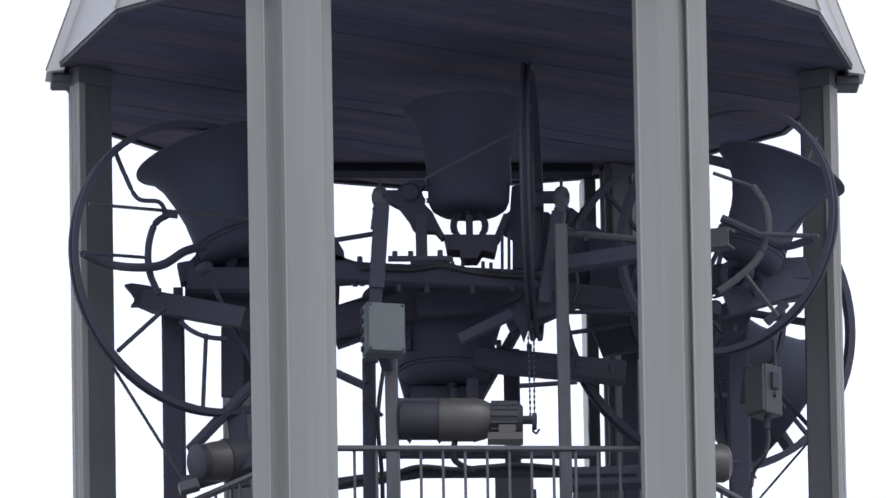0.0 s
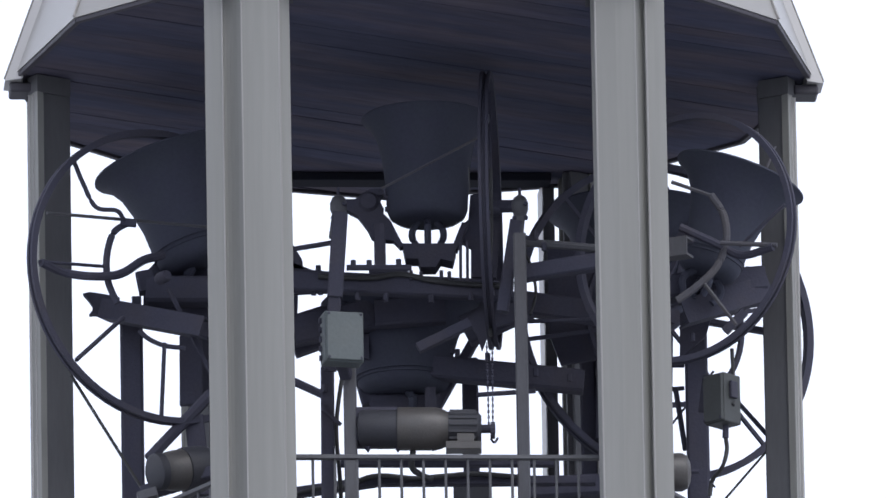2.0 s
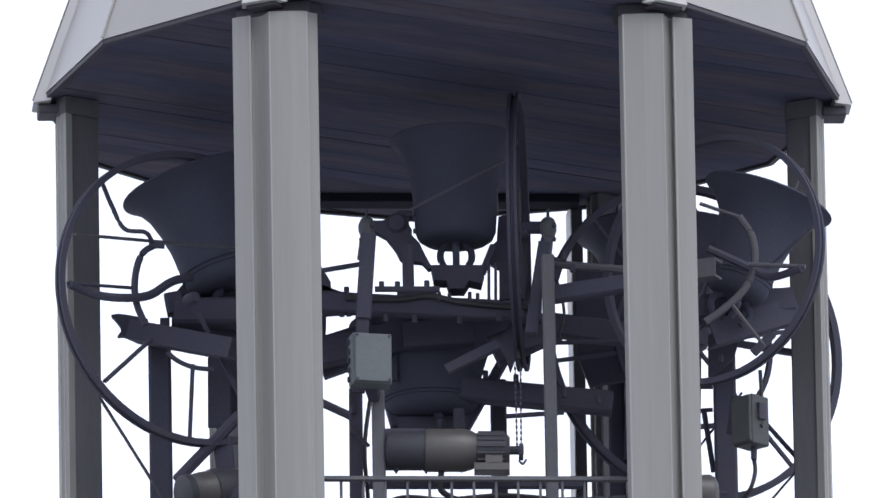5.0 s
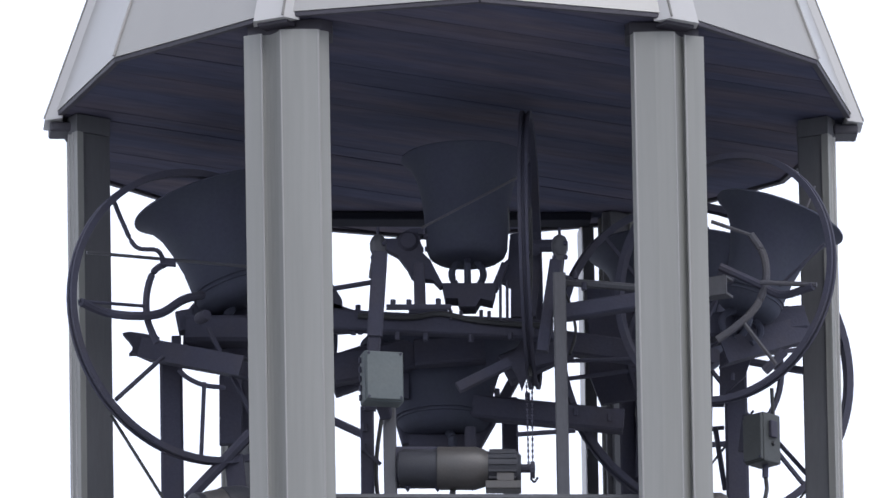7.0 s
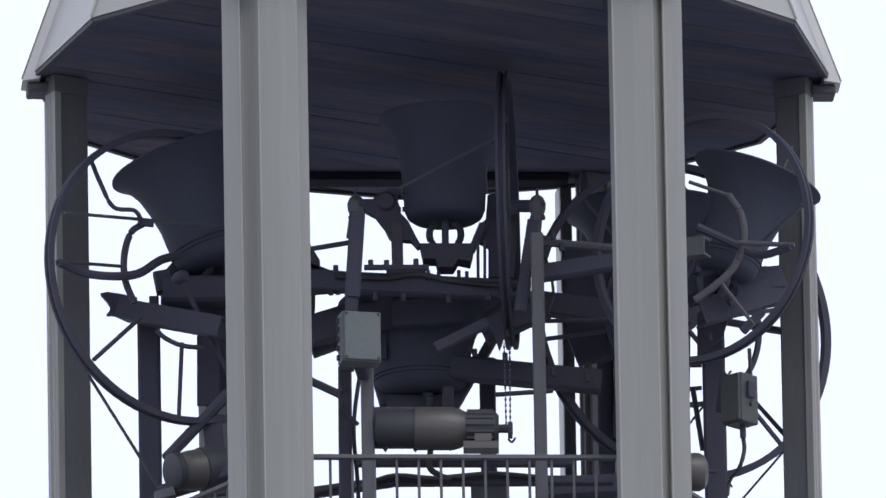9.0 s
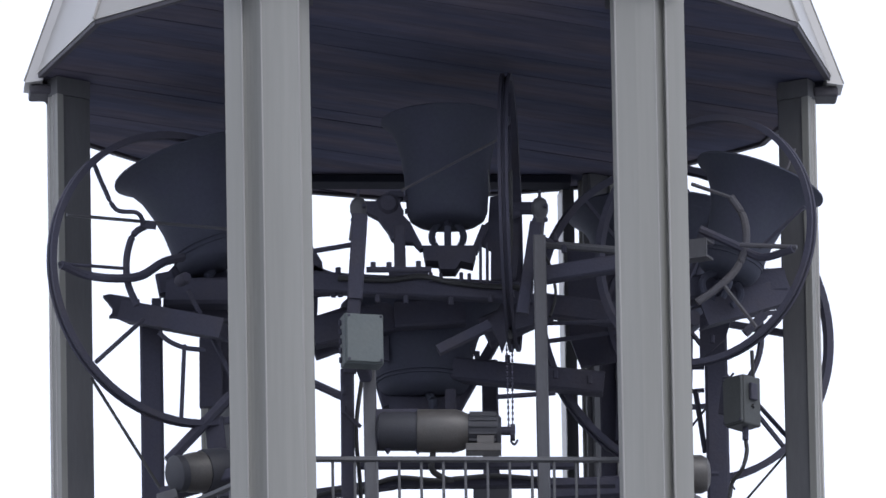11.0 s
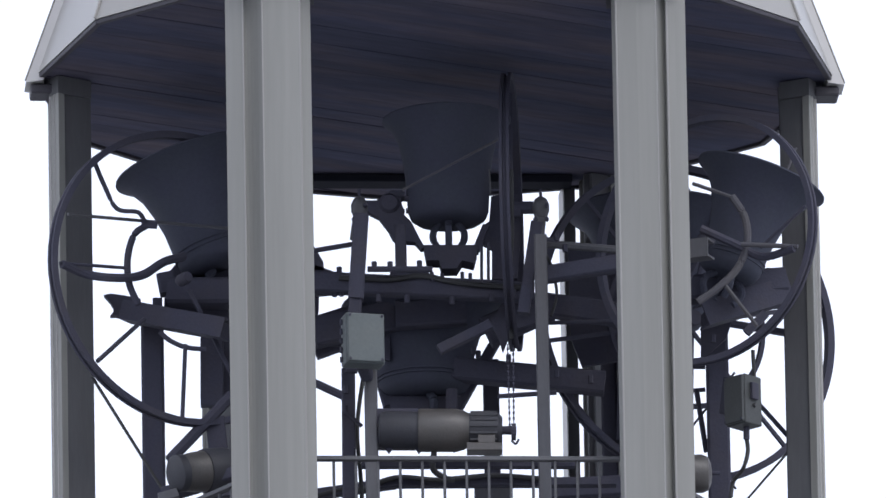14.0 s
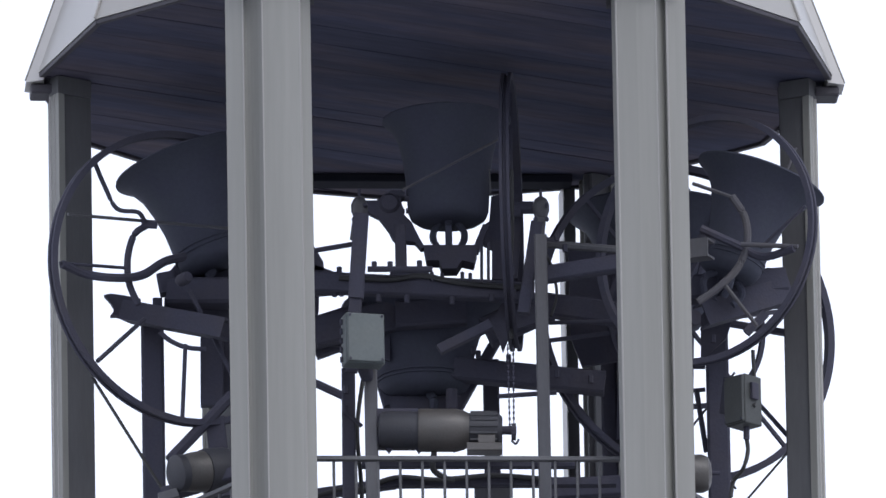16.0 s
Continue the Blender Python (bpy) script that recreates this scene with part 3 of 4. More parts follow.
def wheel(ob, centre, a, r, thick=0.03, spokes=(), inner=0.0):
    """A bell wheel in the upright plane of plan angle a: channel rim, spokes given by their turn, hub."""
    h = Vector((math.cos(radians(a)), math.sin(radians(a)), 0))
    ax = h.cross(Vector((0, 0, 1)))
    m = Matrix.Translation(centre) @ ax.to_track_quat("Z", "Y").to_matrix().to_4x4()
    t = thick
    rim_part = part("wheel", lathe([(r - t, -t * 0.7), (r, -t * 0.8), (r, -t * 0.3), (r - t * 0.5, -t * 0.2), (r - t * 0.5, t * 0.2), (r, t * 0.3), (r, t * 0.8), (r - t, t * 0.7)], m, 72, closed=True), STEEL, ob, "large dark steel bell wheel", smooth=True)
    for s in spokes:
        d = h * math.cos(radians(s)) + Vector((0, 0, 1)) * math.sin(radians(s))
        part("spoke", bar(Vector(centre) + d * 0.06, Vector(centre) + d * (r - t), 0.016, 0.022), STEEL, rim_part)
    if inner:
        part("inner_ring", lathe([(inner - 0.012, -0.014), (inner + 0.012, -0.014), (inner + 0.012, 0.014), (inner - 0.012, 0.014)], m, 56, closed=True), STEEL, rim_part, smooth=True)
    part("hub", lathe([(0, -0.05), (0.024, -0.05), (0.032, -0.03), (0.032, 0.03), (0.024, 0.05), (0, 0.05)], m, 20), STEEL, rim_part, smooth=True)
    return rim_part


# centre bell: axle across, wheel seen from its edge
cb = thing("swing_bell", (0.064, -0.300, 30.167), "dark bronze bell resting mouth up on a cranked yoke", "bell", "bells of the tower")
head = (0.060, -0.300, 30.346)
bell(cb, Matrix.Translation(head), 0.335, 0.56, tall_profile, (), 0.0, 0.20)
yk = gusset([(-0.071, 30.213), (0.205, 30.208), (0.204, 30.176), (0.187, 30.111), (0.125, 30.126), (0.098, 30.083), (0.021, 30.084), (0.008, 30.128), (-0.057, 30.132)], -0.3, 0.14, "yoke", cb)
tagged(yk, "dark cranked steel yoke")
gusset([(-0.37, 30.467), (-0.311, 30.47), (-0.272, 30.502), (-0.232, 30.523), (-0.167, 30.522), (-0.165, 30.491), (-0.188, 30.471), (-0.175, 30.43), (-0.166, 30.416), (-0.176, 30.396), (-0.131, 30.347), (-0.1, 30.279), (-0.066, 30.211), (-0.084, 30.203), (-0.117, 30.241), (-0.159, 30.245), (-0.208, 30.246), (-0.232, 30.265), (-0.251, 30.309), (-0.3, 30.378), (-0.345, 30.403), (-0.37, 30.42)], -0.3, 0.07, "yoke_arm", yk)
part("yoke_rib", bar((-0.185, -0.300, 30.250), (-0.186, -0.300, 30.100), 0.048, 0.05), STEEL, yk)
c = (-0.245, -0.300, 30.452)
part("yoke_boss", lathe([(0, -0.055), (0.04, -0.055), (0.056, -0.03), (0.058, 0.03), (0.04, 0.055), (0, 0.055)], along(c, (c[0], c[1] - 1, c[2])), 20), STEEL, yk, smooth=True)
gusset([(0.284, 30.506), (0.34, 30.519), (0.434, 30.517), (0.429, 30.248), (0.41, 30.059), (0.28, 30.061), (0.283, 30.224), (0.236, 30.252), (0.239, 30.347), (0.272, 30.373)], -0.22, 0.05, "yoke_arm", yk)
part("yoke_arm", bar((0.255, -0.300, 30.330), (0.195, -0.300, 30.185), 0.05, 0.035), STEEL, yk)
part("axle", tube([(-0.389, -0.300, 30.447), (-0.198, -0.300, 30.438)], 0.034, 12), STEEL, cb)
part("axle", tube([(0.345, -0.300, 30.428), (0.544, -0.300, 30.424)], 0.034, 12), STEEL, cb)
for p in ((-0.165, -0.350, 30.471), (-0.160, -0.350, 30.404), (-0.194, -0.350, 30.496)):
    part("bolt", tube([p, (p[0] + 0.03, p[1], p[2])], 0.014, 6), STEEL, yk)
wheel(cb, (0.388, -0.300, 30.403), 87, 0.725, 0.034, (20, 80, 140, 200, 260, 320))
part("stay", tube([(-0.176, -0.640, 30.430), (0.374, -0.640, 30.720)], 0.007, 6), WORN, cb)
part("stay", tube([(0.277, -0.500, 30.577), (0.281, -0.500, 30.439)], 0.004, 6), POST, cb)
for p in ((-0.031, -0.350, 30.071), (0.022, -0.350, 30.064), (0.127, -0.350, 30.068), (0.168, -0.350, 30.061)):
    part("bolt", tube([p, (p[0], p[1], p[2] - 0.05)], 0.010, 6), STEEL, yk)
for p, q in (((-0.400, -0.600, 30.320), (-0.422, -0.600, 30.199)), ((0.539, -0.600, 30.303), (0.522, -0.600, 30.182))):
    bearing = thing("pillow_bearing", q, "grey cast bearing housing with a lifting eye on top", "bearing", "bearings of the bells")
    c = (p[0], p[1], p[2] + 0.03)
    part("housing", lathe([(0, -0.062), (0.03, -0.055), (0.043, -0.02), (0.044, 0.015), (0.032, 0.045), (0.014, 0.058), (0, 0.06)], Matrix.Translation(c), 18), POST, bearing, smooth=True)
    part("foot", bar((c[0], c[1], c[2] - 0.02), (q[0], q[1], q[2] - 0.02), 0.06, 0.05), POST, bearing)
    part("eye", tube([(c[0], c[1], c[2] + 0.05), (c[0], c[1], c[2] + 0.10)], 0.008, 6), STEEL, bearing)
    for dx, dz in ((-0.03, -0.075), (0.03, -0.075), (0.03, 0.0)):
        part("bolt", tube([(c[0] + dx, c[1] - 0.03, c[2] + dz), (c[0] + dx, c[1] - 0.055, c[2] + dz)], 0.011, 6), STEEL, bearing)

# low centre bell
lb = thing("swing_bell", (-0.079, 0.350, 29.503), "large dark bronze bell resting mouth up low in the frame", "bell", "bells of the tower")
bell(lb, Matrix.Translation((-0.078, 0.350, 29.595)), 0.43, 0.50)
part("yoke", bar((-0.261, 0.350, 29.546), (0.107, 0.350, 29.540), 0.14, 0.10), STEEL, lb)
part("yoke_arm", bar((-0.400, 0.350, 30.092), (-0.261, 0.350, 29.552), 0.08, 0.07), STEEL, lb)
part("yoke_arm", bar((0.305, 0.350, 29.911), (0.080, 0.350, 29.516), 0.08, 0.05), STEEL, lb)
part("axle", tube([(-0.458, 0.350, 30.140), (0.368, 0.350, 30.125)], 0.04, 12), STEEL, lb)

# left bell with its oblique wheel
left = thing("swing_bell", (-1.118, 0.100, 30.108), "large dark bronze bell resting mouth up behind a wheel", "bell", "bells of the tower")
bell(left, Matrix.Translation((-1.096, 0.100, 30.249)) @ pose(0, 0, 0, 0, -16, 0), 0.43, 0.60)
wheel(left, (-1.318, -0.300, 30.072), 30, 0.79, 0.034, (300,), 0.0)
part("yoke", bar((-1.398, 0.100, 30.113), (-0.867, 0.000, 30.074), 0.16, 0.14), STEEL, left)
part("yoke_arm", bar((-1.398, 0.100, 30.113), (-1.417, 0.100, 30.218), 0.10, 0.10), STEEL, left)
part("bolt", bar((-1.462, 0.100, 29.950), (-1.462, 0.100, 30.085), 0.05), STEEL, left)
part("link", tube([(-1.767, -0.500, 30.645), (-1.719, -0.500, 30.521), (-1.656, -0.500, 30.398), (-1.550, -0.500, 30.378), (-1.514, -0.450, 30.343)], 0.012, 8), STEEL, left)
part("link", tube([(-1.909, -0.600, 30.342), (-1.081, -0.200, 30.371)], 0.009, 6), POST, left)
part("link", tube([(-1.955, -0.600, 30.080), (-1.609, -0.400, 30.106)], 0.009, 6), STEEL, left)
part("guide_ring", tube([(-1.497, -0.400, 30.339), (-1.568, -0.400, 30.289), (-1.605, -0.400, 30.167), (-1.601, -0.400, 30.029), (-1.555, -0.400, 29.906)], 0.018, 8), STEEL, left)
part("guide_arm", tube([(-1.941, -0.600, 30.074), (-1.827, -0.500, 30.049), (-1.681, -0.500, 30.025), (-1.536, -0.400, 30.065), (-1.419, -0.300, 30.166), (-1.318, -0.200, 30.222)], 0.023, 8), STEEL, left)
part("clamp", bar((-1.532, -0.420, 30.337), (-1.450, -0.420, 30.329), 0.03, 0.035), STEEL, left)
part("spoke", tube([(-1.767, -0.550, 29.561), (-1.526, -0.300, 29.859)], 0.012, 6), STEEL, left)
part("spoke", tube([(-1.314, -0.300, 29.718), (-1.337, -0.300, 29.285)], 0.011, 6), STEEL, left)
part("inner_ring", tube([(-1.445, -0.300, 29.787), (-1.395, -0.300, 29.741), (-1.314, -0.300, 29.703), (-1.206, -0.300, 29.688)], 0.013, 8), STEEL, left)
part("rope", tube([(-1.795, -0.500, 29.491), (-1.428, -0.500, 28.862)], 0.009, 6), CABLE, left)

# right bell with its oblique wheel
rb = thing("swing_bell", (1.350, -0.200, 30.035), "large dark bronze bell resting mouth up beside a column", "bell", "bells of the tower")
bell(rb, Matrix.Translation((1.495, -0.500, 29.975)) @ pose(0, 0, 0, 0, 20, 0), 0.345, 0.56, flared_profile, (0.475, 0.483))
wheel(rb, (1.390, -0.750, 30.099), -33, 0.665, 0.032, (240,), 0.0)
part("yoke", bar((1.097, -0.400, 29.919), (1.790, -0.200, 30.027), 0.16, 0.13), STEEL, rb)
part("link", tube([(1.865, -0.600, 30.634), (1.794, -0.600, 30.473), (1.691, -0.600, 30.414), (1.588, -0.600, 30.416), (1.543, -0.600, 30.365)], 0.008, 8), WORN, rb)
part("link", tube([(1.323, -0.800, 30.390), (1.534, -0.800, 30.310)], 0.010, 6), WORN, rb)
part("guide_ring", tube([(1.526, -0.800, 30.317), (1.590, -0.800, 30.203), (1.599, -0.800, 30.065), (1.547, -0.800, 29.929), (1.443, -0.800, 29.825), (1.339, -0.800, 29.751)], 0.020, 8), WORN, rb)
part("link", tube([(1.569, -0.850, 30.042), (1.859, -0.900, 30.009)], 0.013, 8), WORN, rb)
part("guide_arm", tube([(1.362, -0.800, 30.146), (1.535, -0.800, 30.060), (1.679, -0.800, 29.988), (1.839, -0.900, 30.001)], 0.022, 8), STEEL, rb)
part("spoke", tube([(1.481, -0.800, 29.839), (1.642, -0.800, 29.614)], 0.011, 6), WORN, rb)
part("spoke", tube([(1.666, -0.800, 30.034), (1.902, -0.900, 30.228)], 0.009, 6), STEEL, rb)
part("spoke", tube([(1.585, -0.700, 29.609), (1.689, -0.700, 29.713)], 0.025, 6), STEEL, rb)
part("end_block", bar((1.679, -0.200, 30.091), (1.693, -0.200, 30.029), 0.06, 0.09), STEEL, rb)
part("bolt", bar((1.740, -0.200, 30.035), (1.751, -0.200, 29.991), 0.05, 0.04), STEEL, rb)

# rear bell, which swings up to rest in the first two seconds
PIVOT = (1.291, 0.600, 30.050)
REST = Matrix.Translation(PIVOT) @ Matrix.Rotation(radians(26), 4, "Z")
sw = thing("swing_bell", REST, "dark bronze bell swinging up to rest on its wheel", "bell", "bells of the tower")
wheel(sw, PIVOT, 26, 0.862, 0.036, (15, 75, 135, 195, 255, 315), 0.45)
bell(sw, REST @ pose(0, 0.35, 0.07), 0.47, 0.62)
bm = bar(REST @ Vector((0, 0.35, 0.0)), REST @ Vector((0, 0.35, -0.58)), 0.40, 0.30)
part("yoke", bm, STEEL, sw, "heavy dark steel counterweight yoke")
part("yoke_end", bar(REST @ Vector((0, 0.35, -0.5)), REST @ Vector((0, 0.35, -0.84)), 0.33, 0.26), STEEL, sw)
part("weight", lathe([(0, -0.12), (0.07, -0.10), (0.115, -0.04), (0.12, 0.02), (0.09, 0.09), (0, 0.12)], REST @ pose(0.03, 0.35, -0.90), 20), STEEL, sw, "rounded iron counterweight", smooth=True)
part("bolt", tube([REST @ Vector((0.08, 0.35, -0.85)), REST @ Vector((0.08, 0.35, -0.93))], 0.02, 8), STEEL, sw)
part("bolt", tube([REST @ Vector((-0.08, 0.35, -0.85)), REST @ Vector((-0.08, 0.35, -0.93))], 0.02, 8), STEEL, sw)
part("axle", tube([REST @ Vector((0, -0.12, 0)), REST @ Vector((0, 0.8, 0))], 0.04, 12), STEEL, sw)
part("flight", tube([REST @ Vector((0.05, 0.35, 0.6)), REST @ Vector((0.16, 0.35, 0.86))], 0.035, 8), STEEL, sw, "iron end of the clapper")


# ---- drive motors ----
def motor(base, p, q, r, label):
    """A geared motor whose shaft runs from p to q."""
    m = along(p, q)
    n = (Vector(q) - Vector(p)).length
    ob = thing("drive_motor", base, label, "motor", "drive motors")
    part("end_bell", lathe([(0, -0.012), (0.35 * r, -0.010), (0.78 * r, 0.0), (0.88 * r, 0.02), (0.88 * r, 0.30 * n), (0, 0.30 * n)], m, 28), MOTOR_DARK, ob, smooth=True)
    part("housing", lathe([(0, 0.30 * n), (0.97 * r, 0.30 * n), (r, 0.315 * n), (r, 0.60 * n), (0.9 * r, 0.66 * n), (0.72 * r, 0.72 * n), (0, 0.72 * n)], m, 36), MOTOR, ob, "worn grey-brown motor housing", smooth=True)
    fan = part("fin_body", lathe([(0, 0.70 * n), (0.80 * r, 0.70 * n), (0.80 * r, 0.93 * n), (0.6 * r, 0.96 * n), (0, 0.96 * n)], m, 28), MOTOR_DARK, ob, smooth=True)
    for k in range(16):
        a = k * math.tau / 16
        d = Vector((math.cos(a), math.sin(a), 0)) * r * 0.84
        part("fin", bar(m @ (d + Vector((0, 0, 0.71 * n))), m @ (d + Vector((0, 0, 0.92 * n))), 0.006, 0.012), MOTOR_DARK, fan)
    part("shaft", tube([m @ Vector((0, 0, 0.95 * n)), m @ Vector((0, 0, 1.07 * n))], 0.2 * r, 10), STEEL, ob)
    return ob


m1 = motor((0.006, -0.950, 28.928), (-0.312, -0.950, 29.048), (0.344, -0.950, 29.036), 0.112, "worn grey-brown geared motor on a bracket behind the railing")
part("mount", bar((0.134, -1.060, 28.909), (0.316, -1.060, 28.906), 0.10, 0.045), MOTOR, m1, "grey cast mounting foot")
part("mount", bar((0.192, -1.060, 28.953), (0.279, -1.060, 28.951), 0.06, 0.05), MOTOR, m1)
part("bracket", bar((-0.329, -0.900, 29.115), (-0.114, -0.900, 29.111), 0.16, 0.09), STEEL, m1)
part("bracket", bar((-0.324, -0.900, 29.015), (-0.115, -0.900, 29.011), 0.16, 0.08), STEEL, m1)
for p in ((-0.267, -0.950, 28.939), (-0.113, -0.950, 28.936), (0.067, -0.950, 28.939)):
    part("bolt", lathe([(0, -0.02), (0.022, 0.012), (0, 0.014)], Matrix.Translation(p), 8), STEEL, m1)
part("sprocket", lathe([(0, -0.012), (0.045, -0.012), (0.045, 0.012), (0, 0.012)], along((0.376, -0.950, 29.027), (0.437, -0.950, 29.026)), 12), STEEL, m1)
part("hook", tube([(0.364, -0.950, 28.982), (0.384, -0.950, 28.963), (0.402, -0.950, 28.987)], 0.006, 6), STEEL, m1)
# chain from the wheel to the motor
for side in (-1, 1):
    ch = thing("drive_chain", (0.359, -0.7, 29.540), "thin dark drive chain hanging from the bell wheel", "chain", "drive chains")
    top, low = ((0.354, -0.600, 29.599), (0.356, -0.950, 29.057)) if side < 0 else ((0.383, -0.600, 29.599), (0.377, -0.950, 29.057))
    for k in range(28):
        a, b = mix2(top, low, k / 28), mix2(top, low, (k + 0.82) / 28)
        part("link", bar(a, b, 0.011 if k % 2 else 0.005, 0.005 if k % 2 else 0.011), STEEL, ch)

m2 = thing("drive_motor", (-1.226, -0.600, 28.854), "worn grey-brown geared motor with a dark domed end", "motor", "drive motors")
m2_axis = along((-1.356, -0.700, 28.907), (-1.087, -0.550, 28.971))
part("end_plate", lathe([(0, -0.03), (0.07, -0.03), (0.098, -0.012), (0.098, 0.028), (0, 0.028)], m2_axis, 28), MOTOR_DARK, m2, smooth=True)
part("housing", lathe([(0, 0.03), (0.088, 0.03), (0.097, 0.045), (0.104, 0.09), (0.108, 0.15), (0, 0.152)], m2_axis, 36), MOTOR, m2, "worn grey-brown motor housing", smooth=True)
part("cowl", lathe([(0, 0.153), (0.113, 0.153), (0.116, 0.165), (0.116, 0.27), (0.105, 0.31), (0.075, 0.338), (0, 0.35)], m2_axis, 36), MOTOR_DARK, m2, "dark domed fan cowl", smooth=True)
part("mount", block(Matrix.Translation((-1.406, -0.70, 28.781)) @ pose(0, 0, 0, 0, -16, 0), 0.105, 0.10, 0.05, 0.006), POST, m2, "pale cast mounting foot")
m3 = motor((1.279, -0.500, 28.822), (0.931, -0.500, 28.925), (1.403, -0.500, 28.917), 0.05, "small grey geared motor beside the column")
part("cowl", lathe([(0, 0.0), (0.095, 0.0), (0.10, 0.02), (0.10, 0.17), (0.085, 0.20), (0.05, 0.215), (0, 0.22)], along((1.178, -0.500, 28.915), (1.514, -0.500, 28.915)), 28), MOTOR, m3, "rounded grey-brown end cowl", smooth=True)
# motor low on the platform
m4 = thing("drive_motor", (-0.124, -0.400, 28.282), "black motor with a finned casing on a low bearer", "motor", "drive motors")
part("housing", block(Matrix.Translation((-0.222, -0.400, 28.438)), 0.20, 0.22, 0.185, 0.022), MOTOR_DARK, m4)
part("end_plate", block(Matrix.Translation((-0.328, -0.400, 28.432)), 0.022, 0.19, 0.16, 0.008), MOTOR_DARK, m4)
for z in (28.36, 28.40, 28.46, 28.50):
    part("bolt", tube([(-0.356, -0.46, z), (-0.330, -0.46, z)], 0.011, 6), STEEL, m4)
part("cowl", lathe([(0, 0), (0.100, 0), (0.106, 0.012), (0.106, 0.205), (0.098, 0.222), (0, 0.226)], along((-0.124, -0.400, 28.434), (0.2, -0.400, 28.431)), 28), MOTOR_DARK, m4, smooth=True)
part("terminal_box", block(Matrix.Translation((-0.198, -0.400, 28.539)), 0.11, 0.1, 0.025, 0.005), MOTOR_DARK, m4)
part("lug", block(Matrix.Translation((-0.108, -0.400, 28.533)), 0.03, 0.06, 0.03, 0.005), MOTOR_DARK, m4)
part("foot", block(Matrix.Translation((-0.216, -0.400, 28.320)), 0.18, 0.2, 0.075, 0.01), MOTOR_DARK, m4)
part("foot", block(Matrix.Translation((-0.024, -0.400, 28.315)), 0.025, 0.1, 0.045, 0.004), MOTOR_DARK, m4)
beam((-0.655, -0.400, 28.271), (0.336, -0.400, 28.253), 0.14, 0.06)


# ---- boxes and cables ----
def enclosure(centre, x, y, z, turn, label, mat=BOX):
    ob = thing("junction_box", centre, label, "junction box", "junction boxes")
    m = Matrix.Translation(centre) @ Matrix.Rotation(radians(turn), 4, "Z")
    part("body", block(m, x, y, z, 0.008), mat, ob)
    part("cover", block(m @ pose(0, -y / 2 - 0.008, 0), x * 0.94, 0.02, z * 0.95, 0.006), mat, ob)
    for sx in (-1, 1):
        for sz in (-1, 1):
            c = m @ Vector((sx * x * 0.41, -y / 2 - 0.018, sz * z * 0.43))
            part("screw", tube([c, m @ Vector((sx * x * 0.41, -y / 2 - 0.023, sz * z * 0.43))], 0.007, 8), STEEL, ob)
    return ob, m


jb, jm = enclosure((-0.391, -1.150, 29.469), 0.205, 0.11, 0.27, 14, "green-grey painted metal junction box on a front post")
for k in range(5):
    c = jm @ Vector((-0.108, 0.02, 0.10 - 0.05 * k))
    part("hinge", tube([c - Vector((0, 0, 0.014)), c + Vector((0, 0, 0.014))], 0.009, 8), STEEL, jb)
part("bracket", bar((-0.398, -1.080, 29.381), (-0.371, -0.980, 29.325), 0.06, 0.06), STEEL, jb)
jb2, jm2 = enclosure((1.571, -0.350, 29.338), 0.135, 0.13, 0.265, -43, "green-grey metal junction box hung on a side post, darkened for shade", BOX_DARK)
part("bracket", bar((1.477, -0.250, 29.407), (1.514, -0.300, 29.392), 0.05, 0.2), STEEL, jb2)
part("latch", block(jm2 @ pose(0.076, 0.0, 0.045), 0.02, 0.05, 0.09, 0.005), STEEL, jb2)
part("gland", tube([(1.583, -0.350, 29.218), (1.581, -0.350, 29.139)], 0.016, 10), STEEL, jb2)
jb3 = thing("junction_box", (0.278, 0.600, 29.084), "dark grey junction box on a rear post", "junction box", "junction boxes")
part("body", block(Matrix.Translation((0.266, 0.600, 29.084)), 0.19, 0.12, 0.30, 0.01), MOTOR_DARK, jb3)
part("cover", block(Matrix.Translation((0.371, 0.600, 29.015)), 0.03, 0.1, 0.16, 0.006), MOTOR_DARK, jb3)
jb4 = thing("junction_box", (0.678, 0.600, 29.025), "grey junction box on a rear post", "junction box", "junction boxes")
part("body", block(Matrix.Translation((0.684, 0.600, 29.031)), 0.215, 0.12, 0.20, 0.01), MOTOR_DARK, jb4)


def cable(points, r, label):
    ob = thing("cable", points[0], label, "cable", "cables of the bell drives")
    part("sheath", tube(points, r, 8), CABLE, ob, smooth=True)


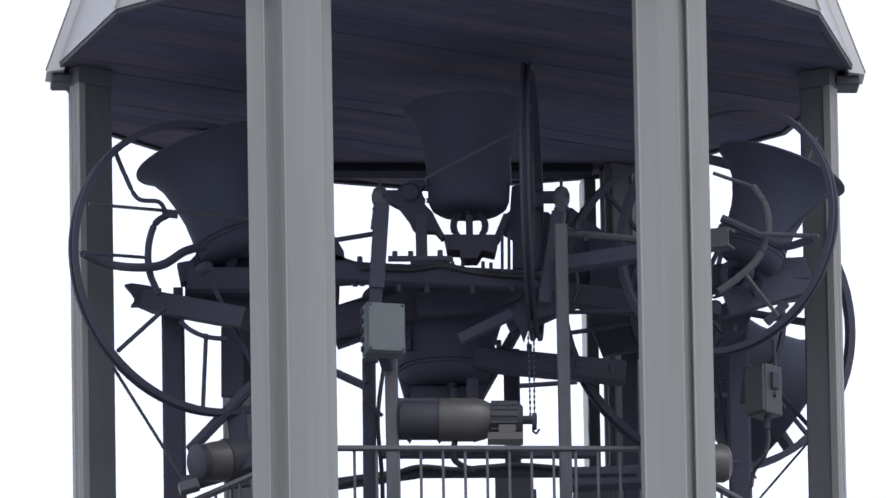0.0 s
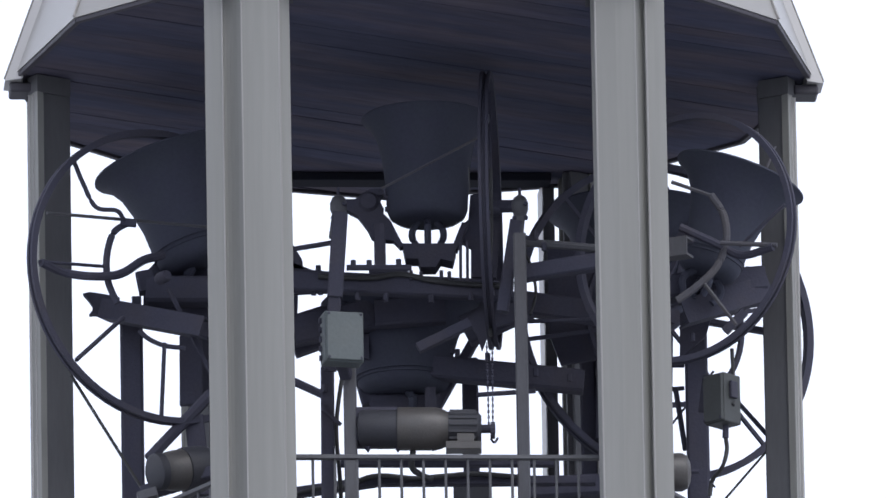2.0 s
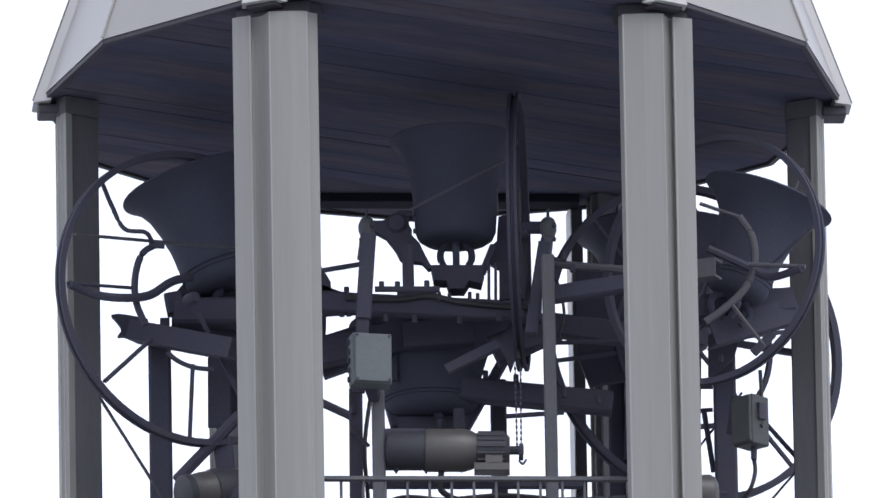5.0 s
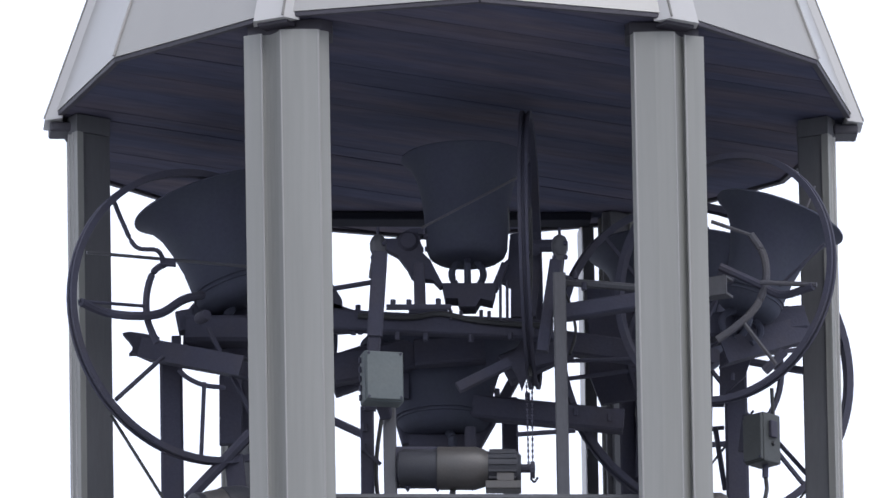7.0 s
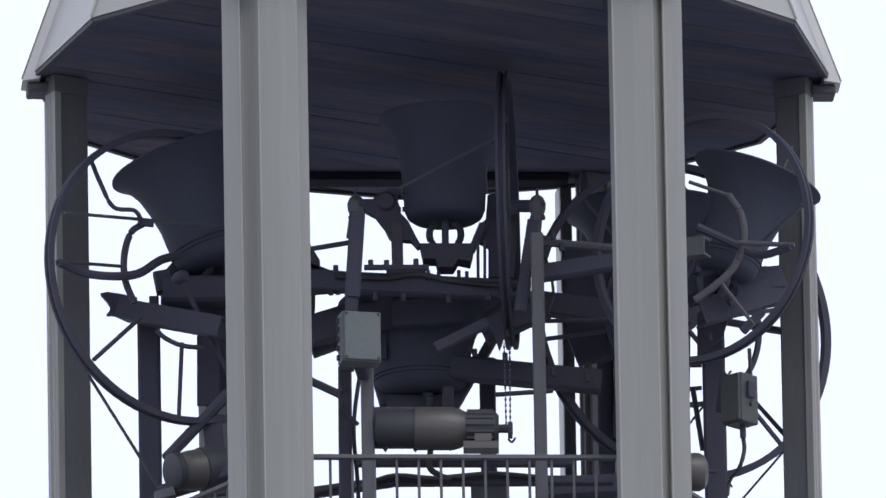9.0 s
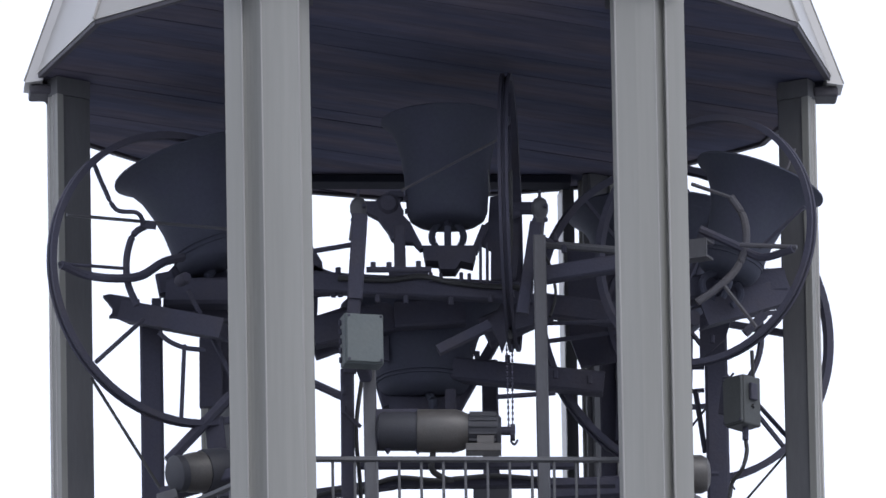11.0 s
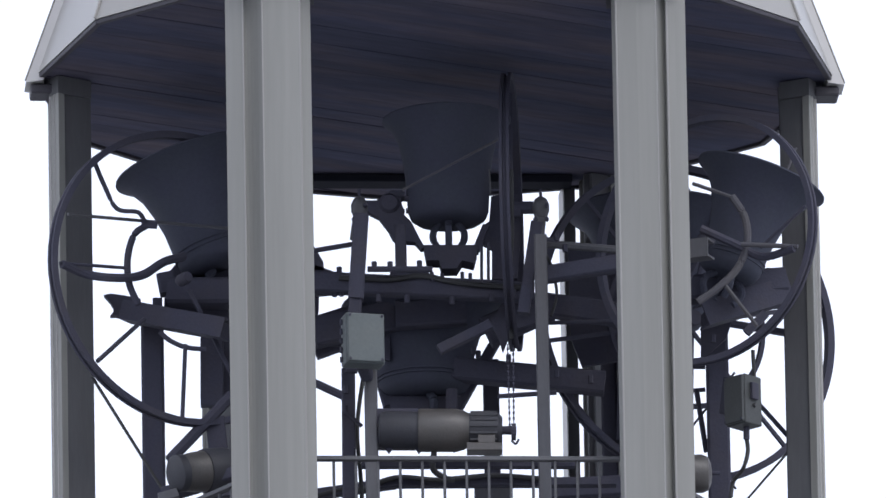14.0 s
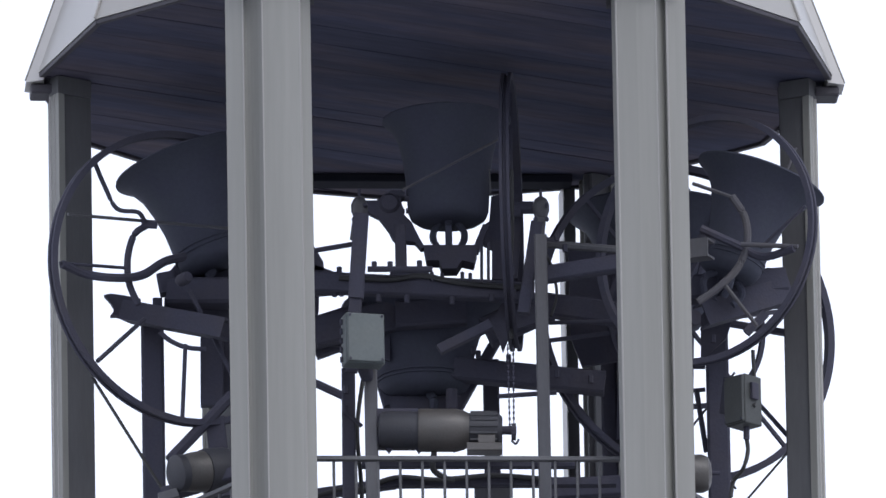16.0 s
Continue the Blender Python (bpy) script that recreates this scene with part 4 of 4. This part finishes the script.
cable([(1.582, -0.300, 29.163), (1.587, -0.300, 29.086), (1.561, -0.300, 28.996), (1.512, -0.200, 28.958), (1.495, -0.200, 28.874)], 0.011, "black cable looping down from a junction box")
cable([(1.623, -0.400, 29.605), (1.630, -0.350, 29.376), (1.622, -0.400, 29.300)], 0.010, "black cable running up from a junction box")
cable([(1.808, 0.300, 29.255), (1.474, 0.300, 28.870)], 0.006, "thin wire stretched to the railing")
cable([(-0.035, -0.950, 28.928), (-0.042, -0.900, 28.852), (0.012, -0.800, 28.835), (0.056, -0.700, 28.848)], 0.016, "thick black cable under the motor")
cable([(0.729, 0.500, 28.904), (0.770, 0.400, 28.752), (0.817, 0.400, 28.629), (0.794, 0.400, 28.477)], 0.011, "black cable hanging under a junction box")
cable([(0.316, 0.500, 28.896), (0.343, 0.500, 28.773), (0.327, 0.500, 28.514)], 0.010, "black cable hanging under a dark junction box")
cable([(-0.386, -0.700, 29.462), (-0.429, -0.700, 29.129), (-0.411, -0.700, 28.765), (-0.420, -0.700, 28.192)], 0.011, "black cable strapped along a post")

cable([(-0.512, -0.350, 30.049), (-0.248, -0.350, 30.035), (-0.087, -0.350, 30.052), (0.074, -0.350, 30.016), (0.249, -0.350, 29.992), (0.484, -0.350, 29.975)], 0.016, "black cable bundle lying along a bearer")
cable([(-0.412, -0.450, 28.873), (-0.236, -0.450, 28.937), (-0.032, -0.450, 28.921), (0.114, -0.450, 28.930), (0.289, -0.450, 28.939), (0.522, -0.450, 28.917)], 0.014, "black cable bundle along the low bearer")
cable([(-0.645, -0.500, 28.833), (-0.528, -0.500, 28.861), (-0.411, -0.500, 28.865)], 0.012, "black cable tied to the low bearer")
cable([(0.391, -0.500, 30.575), (0.388, -0.450, 30.223), (0.365, -0.450, 29.918), (0.375, -0.500, 29.659)], 0.010, "black cable beside the bell wheel")
cable([(0.538, -0.700, 30.084), (0.586, -0.600, 30.022), (0.613, -0.600, 29.869), (0.581, -0.700, 29.718)], 0.008, "thin black cable beside a post")
cable([(1.487, -0.200, 28.874), (1.505, -0.200, 28.934), (1.523, -0.200, 28.916)], 0.005, "short loose cable end on a side post")

cable([(-1.44, 0.3, 28.837), (-1.298, 0.3, 28.896), (-1.135, 0.3, 28.966)], 0.005, "thin twisted wire strung behind the railing")


def motions():
    turns = [(0.0, -121), (0.1, -108), (0.2, -93), (0.3, -72), (0.4, -55), (0.5, -43), (0.6, -39), (0.8, -32), (0.9, -27), (1.1, -17), (1.3, -9), (1.6, -4), (2.0, -2), (16.0, -2)]
    walk(sw, [(t, REST @ Matrix.Rotation(radians(-a), 4, "Y")) for t, a in turns])


motions()
